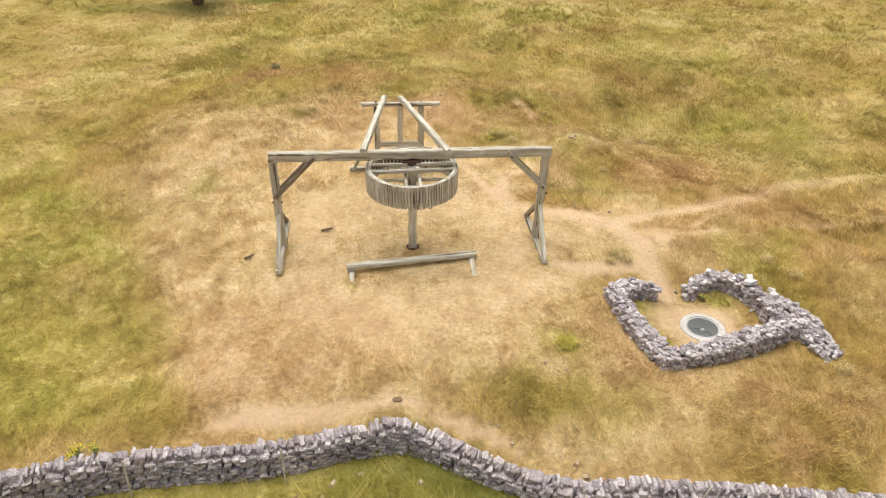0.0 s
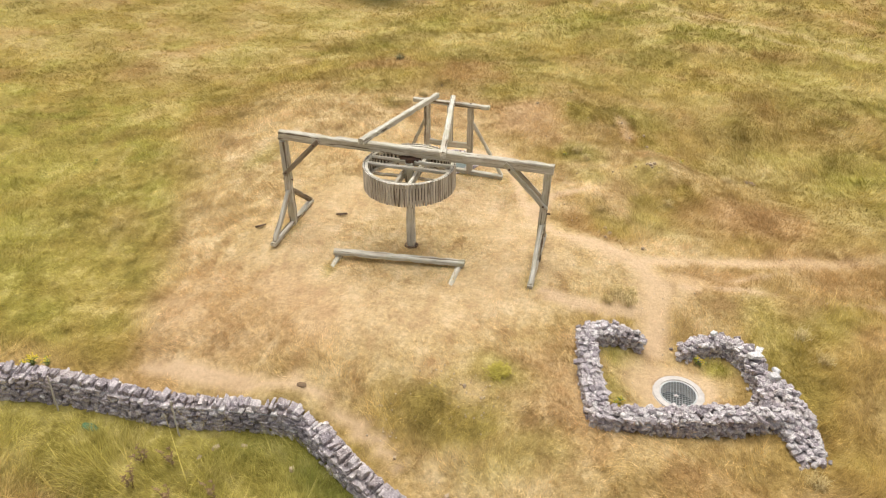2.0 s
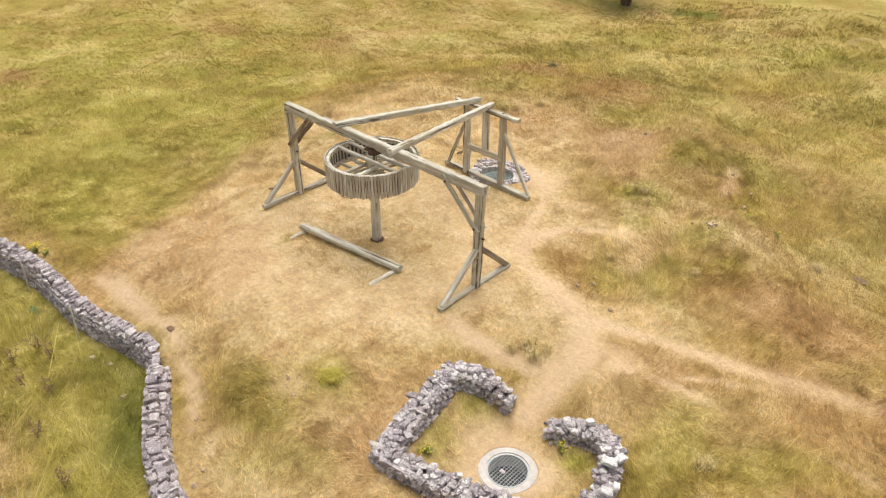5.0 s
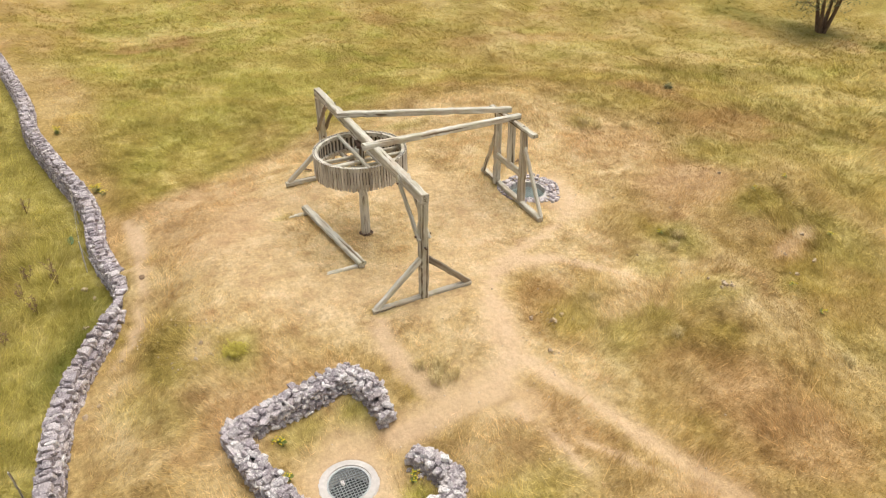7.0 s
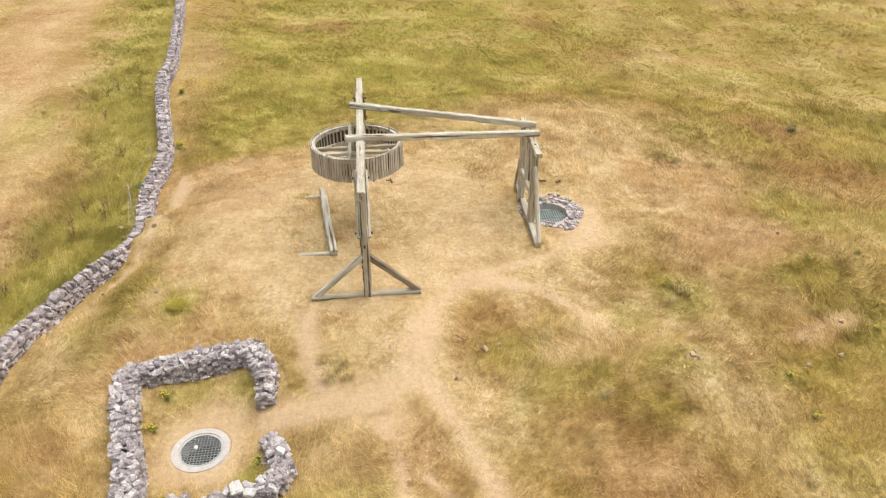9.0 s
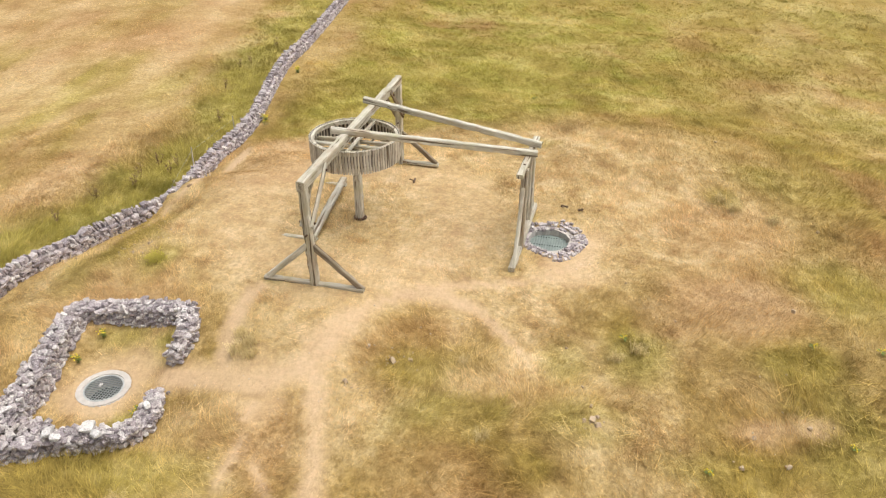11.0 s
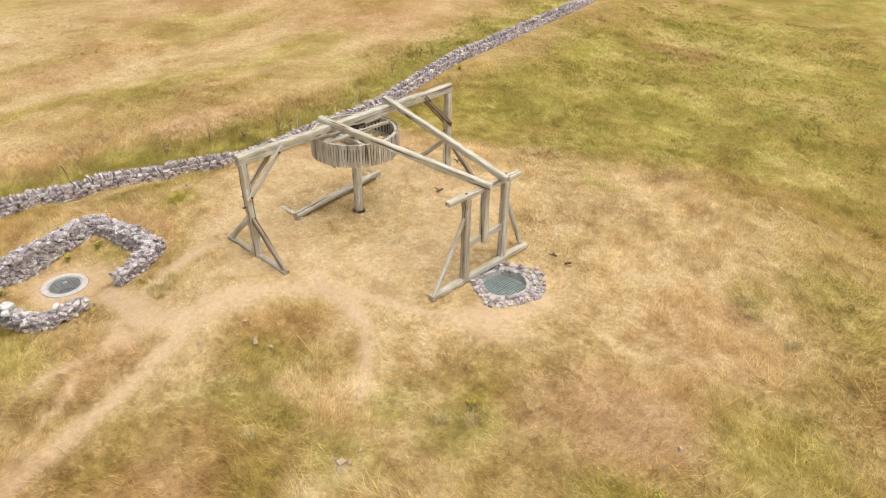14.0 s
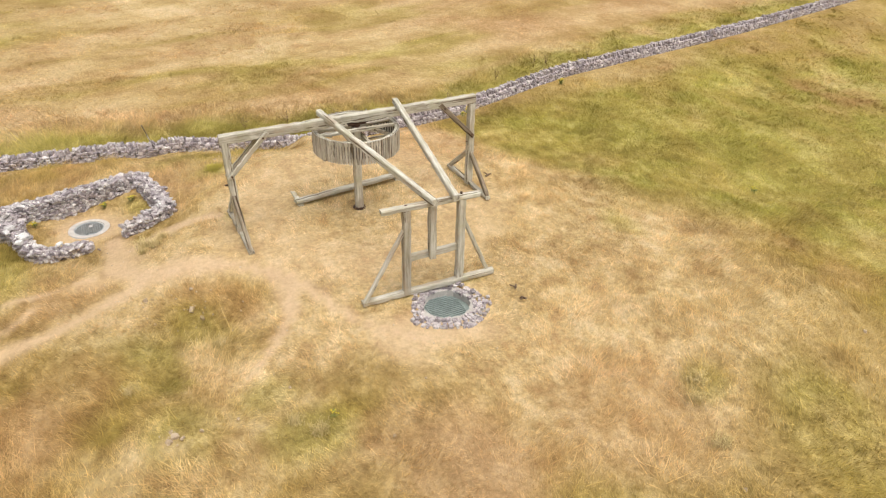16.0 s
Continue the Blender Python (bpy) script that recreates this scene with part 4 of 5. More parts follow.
def dry_stone(line, w0, w1, seed, cope, big, pale, ends=(0.0, 0.0), scale=1.0):
    """Stones of a dry wall along a line of its top (x, y, z): two coursed faces and a cope."""
    r = random.Random(seed)
    pts = resample(line, 0.1)
    placed = []

    def at(i):
        p = pts[i]
        d = (pts[min(i + 2, len(pts) - 1)] - pts[max(i - 2, 0)]).to_2d().normalized()
        return p, Vector((d.x, d.y, 0)), Vector((-d.y, d.x, 0))

    def add(p, d, n, along_w, across, tall, tilt, lean=0.0):
        pool = PALE_STONES if r.random() < pale else STONES
        if big:
            turn = r.gauss(0, 0.7)
            d, n = d * math.cos(turn) + n * math.sin(turn), n * math.cos(turn) - d * math.sin(turn)
        m = Matrix((d, n, Vector((0, 0, 1)))).transposed().to_4x4()
        m.translation = p
        m = m @ Euler((r.gauss(0, tilt), lean + r.gauss(0, tilt), r.gauss(0, tilt))).to_matrix().to_4x4() @ Matrix.Diagonal((along_w, across, tall, 1))
        placed.append((r.choice(pool), m))

    def slim(i):
        """Share of the full width: the free ends of a broken wall taper."""
        return 1 - ends[0] * (1 - step(i * 0.1, 0.0, 0.9)) - ends[1] * (1 - step((len(pts) - 1 - i) * 0.1, 0.0, 0.9))

    # faces
    for sgn in (-1, 1):
        i = 0.0
        row = 0
        for row in range(13):
            i = r.uniform(0, 2)
            while i < len(pts) - 1:
                p, d, n = at(int(i))
                w = r.uniform(0.09, 0.20) * scale
                q = p + n * sgn * 0.25
                floor = H(q.x, q.y)
                z = floor + 0.03 + row * 0.082 * scale
                top = p.z - cope * 0.85 - 0.10 * (1 - slim(i))
                if z < top:
                    t = (z - floor) / max(0.3, p.z - floor)
                    half = (w0 + (w1 - w0) * t) / 2 * slim(i)
                    add(Vector((p.x, p.y, z)) + n * sgn * (half - 0.07) + d * r.uniform(-0.02, 0.02), d, n, w * 1.12, r.uniform(0.2, 0.28), r.uniform(0.07, 0.13) * scale, 0.2 if big else 0.13)
                i += w / 0.1
    # cope
    if big:
        i = 0.0
        while i < len(pts) - 1:
            p, d, n = at(int(i))
            wide = w1 * slim(i)
            lanes = max(2, round((wide + 0.12) / 0.11))
            for k in range(lanes):
                u = (k + 0.5) / lanes * 2 - 1
                w = r.uniform(0.09, 0.19) if r.random() < 0.9 else r.uniform(0.22, 0.34)
                add(p + n * (u * (wide + 0.10) / 2 + r.gauss(0, 0.03)) + d * r.uniform(-0.1, 0.1) + Vector((0, 0, r.uniform(-0.10, -0.02) - 0.06 * u * u - 0.10 * (1 - slim(i)))), d, n, w, r.uniform(0.08, 0.16), r.uniform(0.04, 0.10), 0.28)
            i += r.uniform(0.7, 1.0)
        # fallen stones along the foot
        for _ in range(int(len(pts) * 0.5)):
            p, d, n = at(r.randrange(len(pts)))
            q = p + n * r.choice((-1, 1)) * (w0 / 2 * slim(0) + abs(r.gauss(0, 0.03)))
            add(Vector((q.x, q.y, H(q.x, q.y) + 0.03)), d, n, r.uniform(0.05, 0.12), r.uniform(0.05, 0.11), r.uniform(0.05, 0.09), 0.5)
    else:
        i = 0.0
        while i < len(pts) - 1:
            p, d, n = at(int(i))
            w = r.uniform(0.04, 0.085) if r.random() < 0.85 else r.uniform(0.10, 0.16)
            tall = r.uniform(0.15, 0.23)
            lean = 0.25 + 0.2 * rough_at(np.array([p.x]), np.array([p.y]), 1.5, 7, 2)[0]
            add(p + n * r.gauss(0, 0.03) + Vector((0, 0, -0.10 + r.uniform(-0.03, 0.02))), d, n, w * 1.2, w1 * r.uniform(0.6, 1.1), tall, 0.13, lean)
            i += w / 0.1
    return placed


def field_wall():
    line = rounded([(x, y, z) for x, y, z in WALL], 2)
    wall = tagged(new("wall_field"), "dry stone field wall of grey limestone with upright cope stones", "stone wall", kind="structure")
    wall.location = (-2, 9.7, H(-2, 9.4))
    WORLD[wall] = Matrix.Translation(wall.location)
    pts = resample(line, 0.4)
    # filling in a darkened colour: painted shade between the face stones
    part("rubble_core", core_bm(pts, [min(H(p.x, p.y - 0.35), H(p.x, p.y + 0.3)) - 0.15 for p in pts], 0.38, 0.22, 0.2), m_core_gap_shade, wall, "rubble filling, darkened as the shade between the stones")
    near_line = [p for p in line if -44 < p[0] < 14]
    placed = dry_stone(near_line, 0.48, 0.29, 11, 0.17, False, 0.06)
    placed.sort(key=lambda s: -s[1].translation.z + 0.35 * abs(s[1].translation.x + 0.5))
    lay(wall, placed, lambda p: -5.5 < p.x < 4.5)


def enclosure_wall():
    zs = (-0.16, 0.06, 0.11, 0.06, 0.05, 0.05, 0.04, 0.03, -0.2, -0.42, 0.0, -0.03, -0.07, -0.10, -0.12, -0.14, -0.20, -0.30)
    top = [(x, y, z) for (x, y), z in zip(ENCLOSURE, zs)]
    wall = tagged(new("wall_enclosure"), "low broken dry stone enclosure of pale grey limestone round a capped shaft", "stone wall", kind="structure")
    wall.location = (7.8, 13, H(7.8, 12.2))
    WORLD[wall] = Matrix.Translation(wall.location)
    placed = []
    runs = ((top[0:8], 0.44, 0.31, (0.3, 0.0)), ([(9.72, 13.2, -0.03), (9.85, 12.8, 0.0), (10.0, 12.5, 0.0), (10.12, 12.2, -0.08)], 0.86, 0.72, (0.2, 0.1)),
            ([(10.0, 12.45, 0.0), (10.2, 11.9, -0.16), (10.32, 11.4, -0.38)], 0.72, 0.58, (0.0, 0.25)), ([(x, y, z - 0.06) for x, y, z in top[11:18]], 0.37, 0.28, (0.0, 0.3)))
    for k, (run, w0, w1, ends) in enumerate(runs):
        pts = resample(run, 0.12)
        pts = pts[1:-1]
        # each run's filling is coloured dark for the shade behind its stones
        part("rubble_core", core_bm(pts, [min(H(p.x - 0.25, p.y), H(p.x + 0.25, p.y), H(p.x, p.y - 0.25), H(p.x, p.y + 0.25)) - 0.15 for p in pts], w0 - 0.18, w1 - 0.16, 0.14), m_core_gap_shade, wall, "rubble filling, darkened as the shade between the stones")
        placed += dry_stone(run, w0, w1, 31 + k, 0.12, True, 0.42, ends, 0.8)
    white = [stone_mesh("stone", 640 + k, 1, 1, 1, m_white, 0.3) for k in range(3)]
    r = random.Random(44)
    for x, y, z, size in ((9.42, 14.02, -0.07, 0.34), (9.74, 13.42, -0.05, 0.26), (9.80, 13.62, -0.06, 0.20), (9.52, 14.25, -0.10, 0.24), (8.6, 14.68, -0.15, 0.18), (6.0, 13.95, 0.07, 0.16)):
        placed.append((r.choice(white), Matrix.Translation((x, y, z)) @ Euler((r.gauss(0, 0.15), r.gauss(0, 0.15), r.uniform(0, 3))).to_matrix().to_4x4() @ Matrix.Diagonal((size, size * 0.7, 0.10, 1))))
    random.Random(3).shuffle(placed)
    placed.sort(key=lambda s: -round(s[1].translation.z * 4))
    lay(wall, placed, lambda p: True)


# ---- capped shafts ----


def mesh_cover(name, x, y, z, radius, gap, bar, material, label):
    """A round cover of crossed bars over a dark pit."""
    cover = thing(name, x, y, z, label, "grate")
    part("rim", tube_bm(radius - 0.03, radius, -0.03, 0.012, 40), material, cover, "", Matrix.Translation((x, y, z)))
    k = -radius + gap
    while k < radius - 0.02:
        half = math.sqrt(radius * radius - k * k) - 0.01
        timber("bar", (x + k, y - half, z), (x + k, y + half, z), bar, 0.02, cover, "", material=material, chamfer=0.002, rough=0.0)
        timber("bar", (x - half, y + k, z - 0.008), (x + half, y + k, z - 0.008), bar, 0.012, cover, "", material=material, chamfer=0.002, rough=0.0)
        k += gap
    return cover


CX, CY = 7.90, 13.07
CZ = -0.735
collar = thing("concrete_collar", CX, CY, CZ - 0.15, "pale concrete ring set in bare earth round a shaft", "concrete ring")
part("collar", ring_between(0.40, 0.56, CZ - 0.6, CZ + 0.05, 56, 0.02), m_concrete, collar, "", Matrix.Translation((CX, CY, 0)))
pit = tagged(new("shaft_pit", sheet("shaft_pit", [(CX + 0.42 * math.cos(a), CY + 0.42 * math.sin(a), CZ - 0.30) for a in np.linspace(0, 2 * math.pi, 24, endpoint=False)], np.arange(24).reshape(1, 24), m_pit)), "dark depth of the capped shaft below its grate", "shaft", kind="structure")
mesh_cover("shaft_grate", CX, CY, CZ + 0.025, 0.40, 0.06, 0.009, m_steel, "round galvanised steel grid over a dark shaft")

chip = tagged(new("loose_stone", PALE_STONES[1]), "small pale stone lying on the steel grid", "stone", "loose stones")
chip.matrix_basis = Matrix.Translation((CX - 0.05, CY - 0.1, CZ + 0.055)) @ Matrix.Diagonal((0.11, 0.07, 0.04, 1))

SX, SY, SZ = 0.70, 21.38, -0.10
ring = thing("shaft_kerb", SX, SY, SZ, "rough ring of pale stones set in mortar round a shaft", "stone ring")
part("mortar", tube_bm(0.54, 0.93, -0.5, 0.035, 30, 0.035, 4), m_concrete, ring, "pale crumbling mortar bed", Matrix.Translation((SX, SY, SZ)))
rr = random.Random(8)


def bulge(a):
    """The ring is uneven and reaches farther out on its open side."""
    return 1 + 0.05 * math.sin(3 * a + 0.6) + 0.04 * math.sin(5 * a) + 0.05 * math.cos(a - 1.4)


for lane, rad, count in ((0, 0.61, 32), (1, 0.71, 38), (2, 0.81, 42), (3, 0.92, 46)):
    for k in range(count):
        a = 2 * math.pi * (k + rr.uniform(-0.25, 0.25)) / count
        if lane == 3 and math.cos(a - 1.5) < 0.2:
            continue
        kx, ky = SX + rad * bulge(a) * math.cos(a), SY + rad * bulge(a) * math.sin(a)
        kz = SZ + 0.02 if lane == 0 else max(SZ, H(kx, ky)) + 0.015
        m = Matrix.Translation((kx, ky, kz + rr.uniform(-0.02, 0.025))) @ Euler((rr.gauss(0, 0.15), rr.gauss(0, 0.15), a)).to_matrix().to_4x4() @ Matrix.Diagonal((rr.uniform(0.07, 0.16), rr.uniform(0.07, 0.16), rr.uniform(0.05, 0.10), 1))
        put(new("stone", rr.choice(PALE_STONES[:2] + STONES[:9])), ring, m)
pit2 = tagged(new("shaft_pit", sheet("shaft_pit", [(SX + 0.54 * math.cos(a), SY + 0.54 * math.sin(a), SZ - 0.42) for a in np.linspace(0, 2 * math.pi, 24, endpoint=False)], np.arange(24).reshape(1, 24), m_pit)), "dark depth of the stone ringed shaft below its cover", "shaft", kind="structure")
cover = thing("shaft_cover", SX, SY, SZ - 0.2, "green-grey steel cover of parallel bars over a shaft", "grate")
part("plate", ring_between(0.02, 0.55, SZ - 0.20, SZ - 0.15, 32, 0.004), m_green_steel, cover, "", Matrix.Translation((SX, SY, 0)))
for k in range(-7, 8):
    yk = SY + k * 0.068
    half = min(0.40, math.sqrt(max(0.01, 0.53 ** 2 - (k * 0.068) ** 2)))
    timber("bar", (SX - half, yk, SZ - 0.125), (SX + half, yk, SZ - 0.125), 0.03, 0.03, cover, material=m_green_steel, chamfer=0.003, rough=0.0)
for k in (-0.40, 0.0, 0.40):
    half = math.sqrt(0.53 ** 2 - k * k)
    timber("bar", (SX + k, SY - half, SZ - 0.135), (SX + k, SY + half, SZ - 0.135), 0.03, 0.02, cover, material=m_green_steel, chamfer=0.003, rough=0.0)

field_wall()
enclosure_wall()

# ---- loose things ----


def blob_bm(seed, sx, sy, sz):
    r = random.Random(seed)
    bm = bmesh.new()
    bmesh.ops.create_icosphere(bm, subdivisions=2, radius=1)
    for v in bm.verts:
        k = 1 + 0.22 * noise.noise(v.co * 1.7 + Vector((seed, 0, 0))) + r.uniform(-0.06, 0.06)
        v.co = Vector((v.co.x * sx * k, v.co.y * sy * k, v.co.z * sz * k))
    return bm


LOOSE = ((7.0, 22.95, 0.20), (7.12, 23.05, 0.16), (6.88, 23.02, 0.13), (7.05, 22.8, 0.12), (6.92, 18.05, 0.16), (6.85, 18.85, 0.10), (5.84, 19.1, 0.2), (5.9, 18.2, 0.14), (6.0, 18.75, 0.22), (6.9, 25.7, 0.15), (6.75, 26.5, 0.16), (5.9, 26.95, 0.14),
         (6.26, 25.95, 0.12), (4.7, 22.27, 0.1), (-1.5, 28.3, 0.14), (2.66, 27.04, 0.15), (5.84, 22.7, 0.1), (-7.57, 26.15, 0.14), (3.36, 24.53, 0.1), (2.2, 23.4, 0.08),
         (-1.1, 9.2, 0.22), (-0.57, 9.4, 0.17), (0.6, 9.1, 0.18), (-1.3, 8.9, 0.14), (3.85, 8.9, 0.2), (3.7, 9.2, 0.16), (2.5, 9.75, 0.14), (6.53, 22.9, 0.12), (3.5, 11.4, 0.13), (3.9, 11.2, 0.1))
LUMPS = [stone_mesh("loose_stone", 700 + k, 1, 1, 1, m_loose, 0.3) for k in range(7)]
for k, (x, y, size) in enumerate(LOOSE):
    size *= 0.8
    ob = tagged(new("loose_stone", LUMPS[k % 7]), "small loose limestone lump lying in the grass", "stone", "loose stones")
    ob.matrix_basis = Matrix.Translation((x, y, H(x, y) + size * 0.12)) @ Euler((k, 0.3 * k, 2.1 * k)).to_matrix().to_4x4() @ Matrix.Diagonal((size, size * 0.75, size * 0.6, 1))


def scatter(name, count, places, low, high, label):
    """Small stones strewn round some places, one part."""
    r = random.Random(21)
    verts, faces, n = [], [], 0
    for _ in range(count):
        cx, cy, rad = r.choice(places)
        x, y = cx + r.gauss(0, rad), cy + r.gauss(0, rad)
        me, size = r.choice(STONES), r.uniform(low, high)
        m = Matrix.Translation((x, y, H(x, y) + size * 0.2)) @ Euler((r.uniform(0, 6), r.uniform(0, 6), r.uniform(0, 6))).to_matrix().to_4x4() @ Matrix.Diagonal((size, size * 0.8, size * 0.6, 1))
        verts += [m @ v.co for v in me.vertices]
        faces += [[i + n for i in p.vertices] for p in me.polygons]
        n += len(me.vertices)
    out = bpy.data.meshes.new(name)
    out.from_pydata(verts, [], faces)
    out.materials.append(m_chip)
    return tagged(new(name, out), label, "pebbles", kind="stuff")


scatter("pebbles", 240, ((5.9, 18.7, 0.35), (6.9, 18.1, 0.3), (7.4, 16.6, 1.0), (9.5, 18.1, 1.2), (3.6, 11.3, 0.35), (3.9, 11.0, 0.3), (2.2, 10.4, 0.3), (3.0, 11.6, 0.25), (7.6, 13.6, 0.7), (4.5, 20.5, 0.8), (0.9, 22.8, 0.8), (6.3, 26.4, 0.9), (3.7, 9.0, 0.35), (2.0, 18.0, 3.0), (7.0, 22.95, 0.15)), 0.015, 0.05, "pale stone chips strewn on trodden earth")


def molehill(x, y, r):
    ob = new("molehill", bpy.data.meshes.new("molehill"))
    bm = blob_bm(int(x * 10), r * 1.1, r * 0.8, r * 0.25)
    bm.to_mesh(ob.data)
    bm.free()
    ob.data.materials.append(m_soil)
    ob.location = (x, y, H(x, y))
    return tagged(ob, "small dark mound of dug earth in dry grass", "molehill")


molehill(0.22, 10.6, 0.10)
molehill(10.5, 25.2, 0.24)


def branch(x, y, turn, length):
    stick = thing("fallen_branch", x, y, H(x, y), "short dark dead branch lying on straw grass", "branch", "fallen branches")
    c, s = math.cos(turn), math.sin(turn)
    z = H(x, y) + 0.05
    timber("stick", (x - c * length / 2, y - s * length / 2, z), (x + c * length / 2, y + s * length / 2, z + 0.03), 0.05, 0.05, stick, material=m_bark, rough=0.02)
    timber("twig", (x, y, z), (x + s * 0.14, y - c * 0.14, z + 0.05), 0.03, 0.03, stick, material=m_bark, rough=0.01)


branch(-1.45, 17.1, 0.1, 0.30)
branch(-3.45, 16.0, 0.5, 0.26)
branch(-1.02, 21.6, 1.0, 0.22)
branch(-0.95, 22.05, 2.0, 0.14)


# plants
def leaf_tris(bm, p, r, size, rise):
    a = r.uniform(0, 6.283)
    d = Vector((math.cos(a), math.sin(a), rise))
    n = Vector((-d.y, d.x, 0)).normalized() * size * 0.3
    p = Vector(p)
    bm.faces.new([bm.verts.new(q) for q in (p, p + d * size * 0.5 + n, p + d * size, p + d * size * 0.5 - n)])


def ragwort(seed, tall, heads):
    """Leafy stems with flat yellow heads, built at the origin."""
    r = random.Random(seed)
    plant = thing("ragwort", 0, 0, 0, "yellow flowering ragwort plant among grass", "flower", "ragwort")
    stem, head = bmesh.new(), bmesh.new()
    for _ in range(heads):
        x, y, z = r.gauss(0, 0.07), r.gauss(0, 0.07), tall * r.uniform(0.75, 1.1)
        base = Vector((x * 0.4, y * 0.4, 0))
        tip = Vector((x, y, z))
        w = Vector((0.008, 0, 0))
        stem.faces.new([stem.verts.new(q) for q in (base - w, base + w, tip + w, tip - w)])
        for k in range(7):
            leaf_tris(stem, base.lerp(tip, r.uniform(0.1, 0.9)), r, 0.10, 0.2)
        for k in range(9):
            q = tip + Vector((r.gauss(0, 0.045), r.gauss(0, 0.045), r.uniform(-0.02, 0.02)))
            bmesh.ops.create_cone(head, cap_ends=True, segments=6, radius1=0.016, radius2=0.008, depth=0.012, matrix=Matrix.Translation(q))
    part("stem", stem, m_stem, plant, "green leafy stem")
    tagged(part("flower_head", head, m_flower, plant, "bright yellow flower cluster"), kind="stuff")
    return plant


rag = ragwort(1, 0.24, 6)
rag.location = (-6.05, 9.95, H(-6.05, 9.95))
small = ragwort(2, 0.18, 2)
small.location = (8.28, 14.2, H(8.28, 14.2))
tiny = ragwort(3, 0.12, 1)
tiny.location = (3.82, 27.2, H(3.82, 27.2))
for x, y, kind_of in ((-11.0, 9.1, rag), (6.68, 12.25, small), (7.42, 12.15, small), (9.2, 12.7, small), (4.2, 23.5, tiny), (7.2, 25.1, tiny), (-11.5, 19.4, small), (-5.7, 10.05, small), (6.2, 27.7, tiny), (3.8, 28.6, tiny), (8.1, 25.2, tiny)):
    copy_thing(kind_of, pose(x, y, H(x, y), 0, 0, 37 * x))


def dock(seed, tall):
    """A dead brown seed stalk, built at the origin."""
    r = random.Random(seed)
    plant = thing("dock_stalk", 0, 0, 0, "dead brown dock stalk standing in long grass", "weed", "dock stalks")
    bm = bmesh.new()
    for _ in range(3):
        tip = Vector((r.gauss(0, 0.10), r.gauss(0, 0.10), tall * r.uniform(0.7, 1.1)))
        for w in (Vector((0.008, 0, 0)), Vector((0, 0.008, 0))):
            bm.faces.new([bm.verts.new(q) for q in (-w, w, tip + w * 0.5, tip - w * 0.5)])
        for k in range(15):
            leaf_tris(bm, tip * r.uniform(0.35, 1.0), r, r.uniform(0.04, 0.09), r.uniform(-0.2, 0.8))
    part("stalk", bm, m_weed, plant)
    return plant


first_dock = dock(4, 0.6)
first_dock.location = (-1.25, 7.8, H(-1.25, 7.8))
for k, (x, y) in enumerate(((-1.7, 8.6), (-2.3, 8.5), (0.5, 7.4), (2.1, 7.25), (-2.1, 7.9), (-0.5, 8.1), (-12.1, 6.3), (-11.6, 6.0), (-9.3, 6.5), (-6.2, 7.9), (-14.2, 6.6))):
    copy_thing(first_dock, pose(x, y, H(x, y), 0, 0, 70 * k))


def stake(x, y, tall, lean):
    ob = thing("fence_stake", x, y, H(x, y), "thin grey wooden fence stake leaning by the stone wall", "fence post", "fence stakes")
    timber("stake", (x, y, H(x, y) - 0.1), (x + lean, y + 0.04, H(x, y) + tall), 0.035, 0.035, ob, up=(1, 0, 0), material=m_slat)


stake(-4.9, 9.26, 0.95, 0.03)
stake(-2.0, 9.30, 0.95, -0.02)
stake(5.4, 7.75, 1.0, 0.3)
wire = thing("fence_wire", -2.0, 9.3, H(-2.0, 9.3), "thin slack fence wire strung between stakes", "wire")
for a, b in (((-4.88, 9.29), (-2.0, 9.33)), ((-2.0, 9.33), (0.1, 9.85))):
    rod("strand", (a[0], a[1], H(a[0], 9.26) + 0.82), (b[0], b[1], H(b[0], 9.3) + (0.82 if b[0] < -1 else 0.6)), 0.0035, wire, m_steel, sides=5)

# crumpled green sheet lying in the long grass
net = blob_bm(5, 0.20, 0.09, 0.03)
for v in net.verts:
    v.co.z += 0.07 * noise.noise(v.co * 9.0) + 0.05
netting = new("plastic_sheet", bpy.data.meshes.new("plastic_sheet"))
net.to_mesh(netting.data)
net.free()
netting.data.materials.append(m_tub)
netting.location = (-3.9, 9.0, H(-3.9, 9.0))
tagged(netting, "crumpled green plastic sheet half hidden in long grass", "plastic sheet")


def bush(name, x, y, rad, tall, leaves, size, label):
    r = random.Random(int(x * 7 + y))
    bm = bmesh.new()
    g = H(x, y)
    for _ in range(leaves):
        v = Vector((r.gauss(0, 1), r.gauss(0, 1), abs(r.gauss(0, 1)))).normalized() * r.uniform(0.35, 1.0)
        k = 1 + 0.35 * noise.noise(v * 2.3 + Vector((x, y, 0)))
        leaf_tris(bm, (x + v.x * rad * k, y + v.y * rad * k, g + v.z * tall * k), r, size * r.uniform(0.7, 1.3), r.uniform(-0.6, 0.8))
    me = bpy.data.meshes.new(name)
    bm.to_mesh(me)
    bm.free()
    me.materials.append(m_leaf)
    return tagged(new(name, me), label, "bush")


bush("thistle_clump", -4.25, 31.2, 0.22, 0.22, 160, 0.08, "dark green thistle clump on the edge of the mound")


weed = bush("weed_clump", 4.1, 12.0, 0.30, 0.16, 700, 0.05, "yellow-green leafy weed clump in dry grass")
weed.data.materials[0] = m_yellow_weed
tagged(weed, category="weed", kind="stuff")


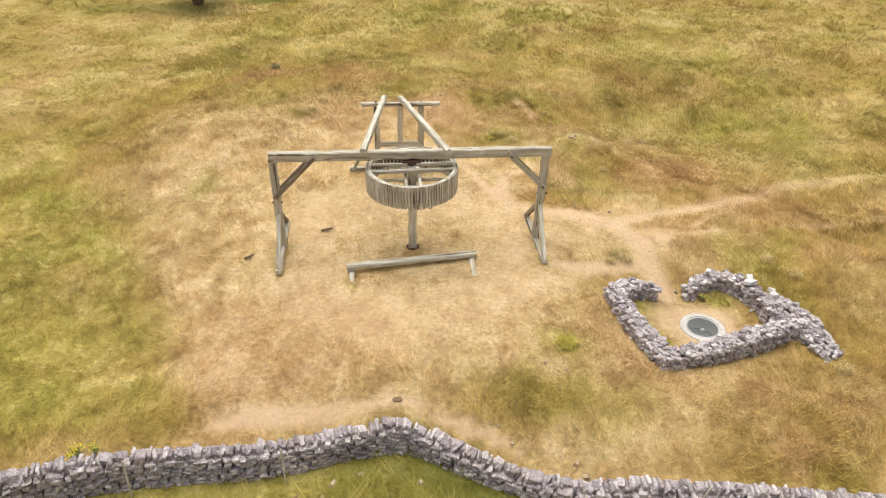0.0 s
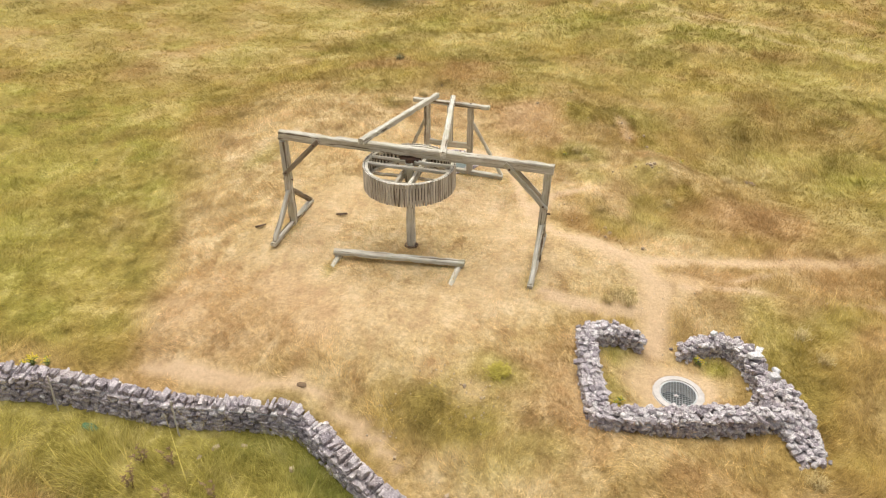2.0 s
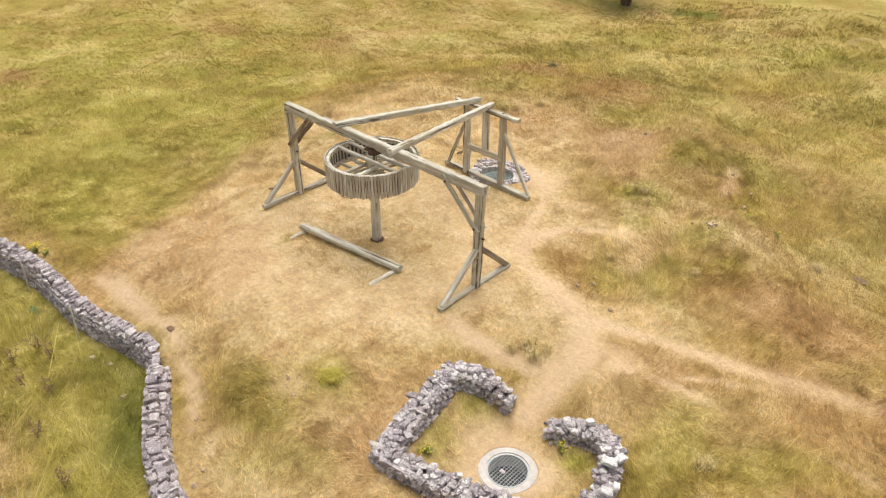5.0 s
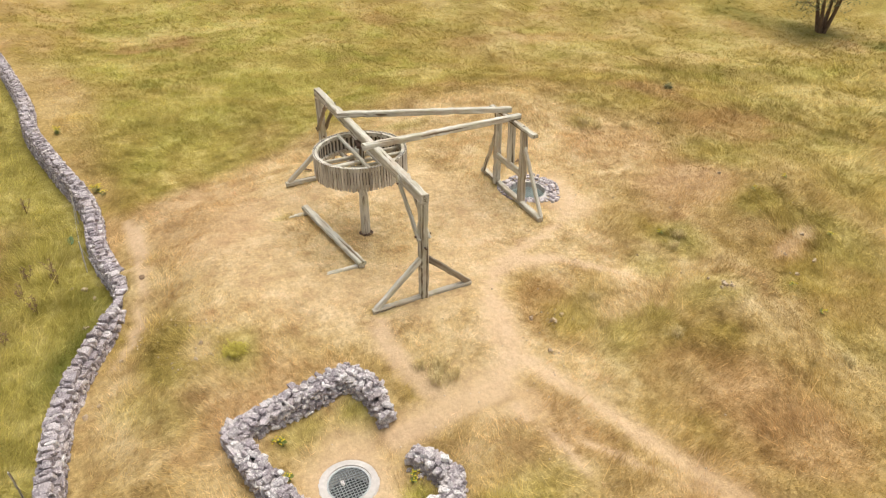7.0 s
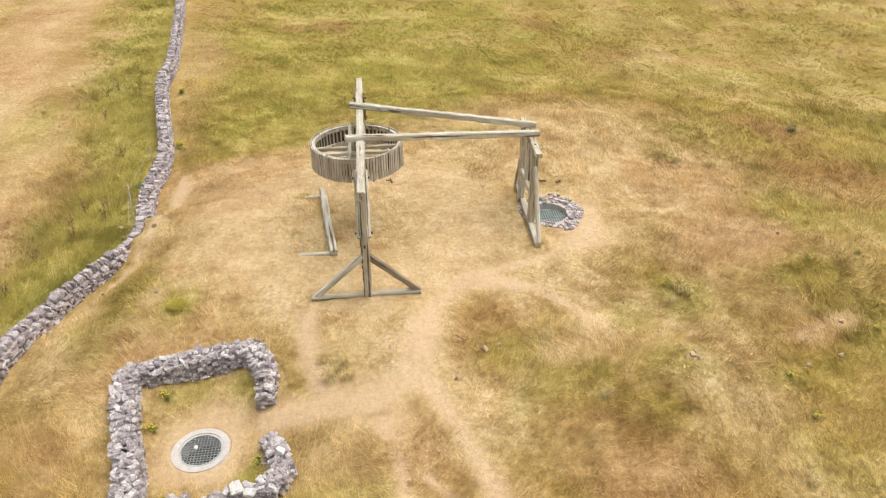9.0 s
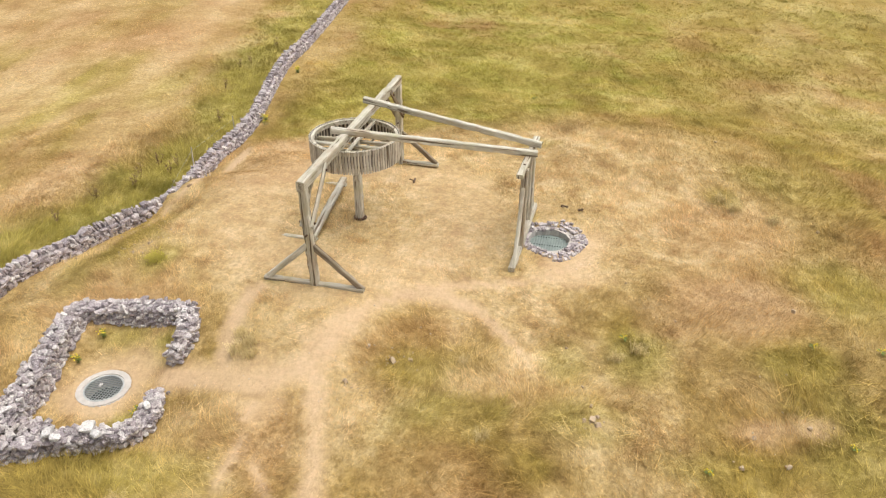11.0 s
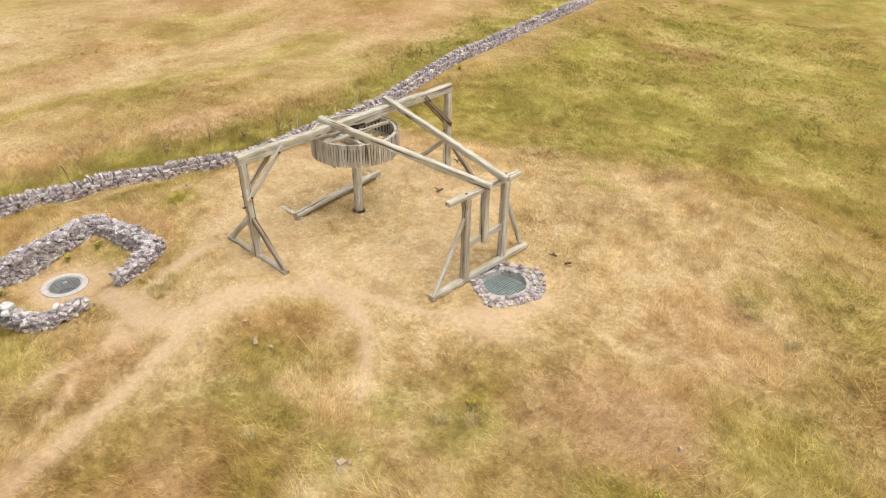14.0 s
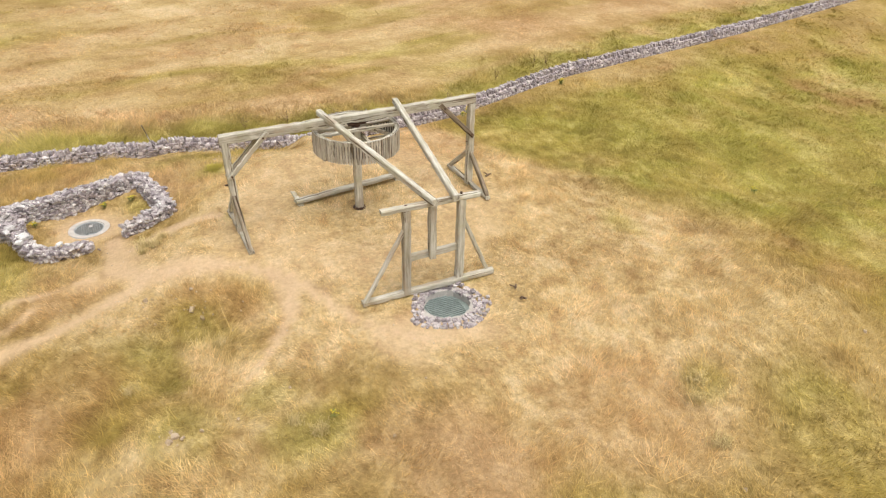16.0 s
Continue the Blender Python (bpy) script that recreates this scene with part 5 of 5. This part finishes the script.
def tussock(seed, tall, blades):
    """A fountain of long pale grass blades, built at the origin."""
    r = random.Random(seed)
    bm = bmesh.new()
    for _ in range(blades):
        a, out = r.uniform(0, 6.283), r.uniform(0.25, 0.95)
        d, side = Vector((math.cos(a), math.sin(a), 0)), Vector((-math.sin(a), math.cos(a), 0)) * r.uniform(0.012, 0.026)
        p = Vector((r.gauss(0, 0.28), r.gauss(0, 0.28), -0.05))
        h = tall * r.uniform(0.6, 1.1)
        mid, tip = p + d * out * h * 0.4 + Vector((0, 0, h * 0.75)), p + d * out * h * 1.1 + Vector((0, 0, h * (1.05 - 0.4 * out)))
        bm.faces.new([bm.verts.new(q) for q in (p - side, p + side, mid + side * 0.8, mid - side * 0.8)])
        bm.faces.new([bm.verts.new(q) for q in (mid - side * 0.8, mid + side * 0.8, tip)])
    me = bpy.data.meshes.new("grass_tussock")
    bm.to_mesh(me)
    bm.free()
    me.materials.append(m_tussock)
    return tagged(new("grass_tussock", me), "tussock of long pale dry grass in the pasture", "grass", "grass tussocks")


TUSSOCKS = ((6.60, 15.50, 0.36), (6.35, 15.70, 0.30), (6.70, 15.85, 0.26), (6.15, 15.35, 0.24), (-2.7, 25.9, 0.34), (-2.35, 26.25, 0.28), (4.55, 23.75, 0.30), (4.9, 23.3, 0.26), (-2.0, 27.3, 0.3), (10.6, 15.4, 0.34), (11.0, 14.6, 0.3), (10.3, 11.0, 0.3), (5.6, 20.2, 0.24), (7.6, 21.0, 0.26), (9.6, 24.3, 0.3))
first_tussock = tussock(5, 0.85, 110)
for k, (x, y, tall) in enumerate(TUSSOCKS):
    one = first_tussock if k == 0 else copy_thing(first_tussock, Matrix.Identity(4))
    one.matrix_basis = pose(x, y, H(x, y), 0, 0, 67 * k) @ Matrix.Diagonal((tall, tall, tall, 1))


def tree(x, y):
    g = H(x, y)
    ob = thing("tree", x, y, g, "dark leafy tree with several stems at the pasture edge", "tree")
    r = random.Random(12)
    wood, tips = bmesh.new(), []

    def limb(p, d, length, rad, depth):
        rings = []
        for k in range(4):
            t = k / 3
            q = p + d * length * t + Vector((0, 0, 0.12 * length * t * t))
            rr = rad * (1 - 0.55 * t)
            rings.append([wood.verts.new(q + Vector((math.cos(a) * rr, math.sin(a) * rr, 0))) for a in (j * math.pi / 3 for j in range(6))])
        for a, b in zip(rings, rings[1:]):
            for j in range(6):
                wood.faces.new((a[j], a[(j + 1) % 6], b[(j + 1) % 6], b[j]))
        end = p + d * length + Vector((0, 0, 0.12 * length))
        if depth == 0:
            tips.append(end)
            return
        tips.append(end)
        for _ in range(4):
            nd = (d + Vector((r.gauss(0, 0.6), r.gauss(0, 0.6), r.gauss(0.1, 0.4)))).normalized()
            limb(end - d * length * r.uniform(0, 0.4), nd, length * r.uniform(0.6, 0.85), rad * 0.45, depth - 1)

    for a in (0.3, 1.9, 3.4, 5.0):
        d = Vector((math.cos(a) * 0.28, math.sin(a) * 0.28, 1)).normalized()
        limb(Vector((x + 0.14 * math.cos(a), y + 0.14 * math.sin(a), g - 0.1)), d, 2.0, 0.17, 2)
    part("trunk", wood, m_bark, ob, "dark grey-brown stems and limbs")
    crown = bmesh.new()
    for tip in tips:
        for _ in range(90):
            q = tip + Vector((r.gauss(0, 0.5), r.gauss(0, 0.5), r.gauss(-0.1, 0.4)))
            if q.z > g + 0.9:
                leaf_tris(crown, q, r, r.uniform(0.10, 0.2), r.uniform(-0.7, 0.7))
    part("crown", crown, m_leaf, ob, "dark green leaves in uneven clumps")


tree(-11.2, 49.2)
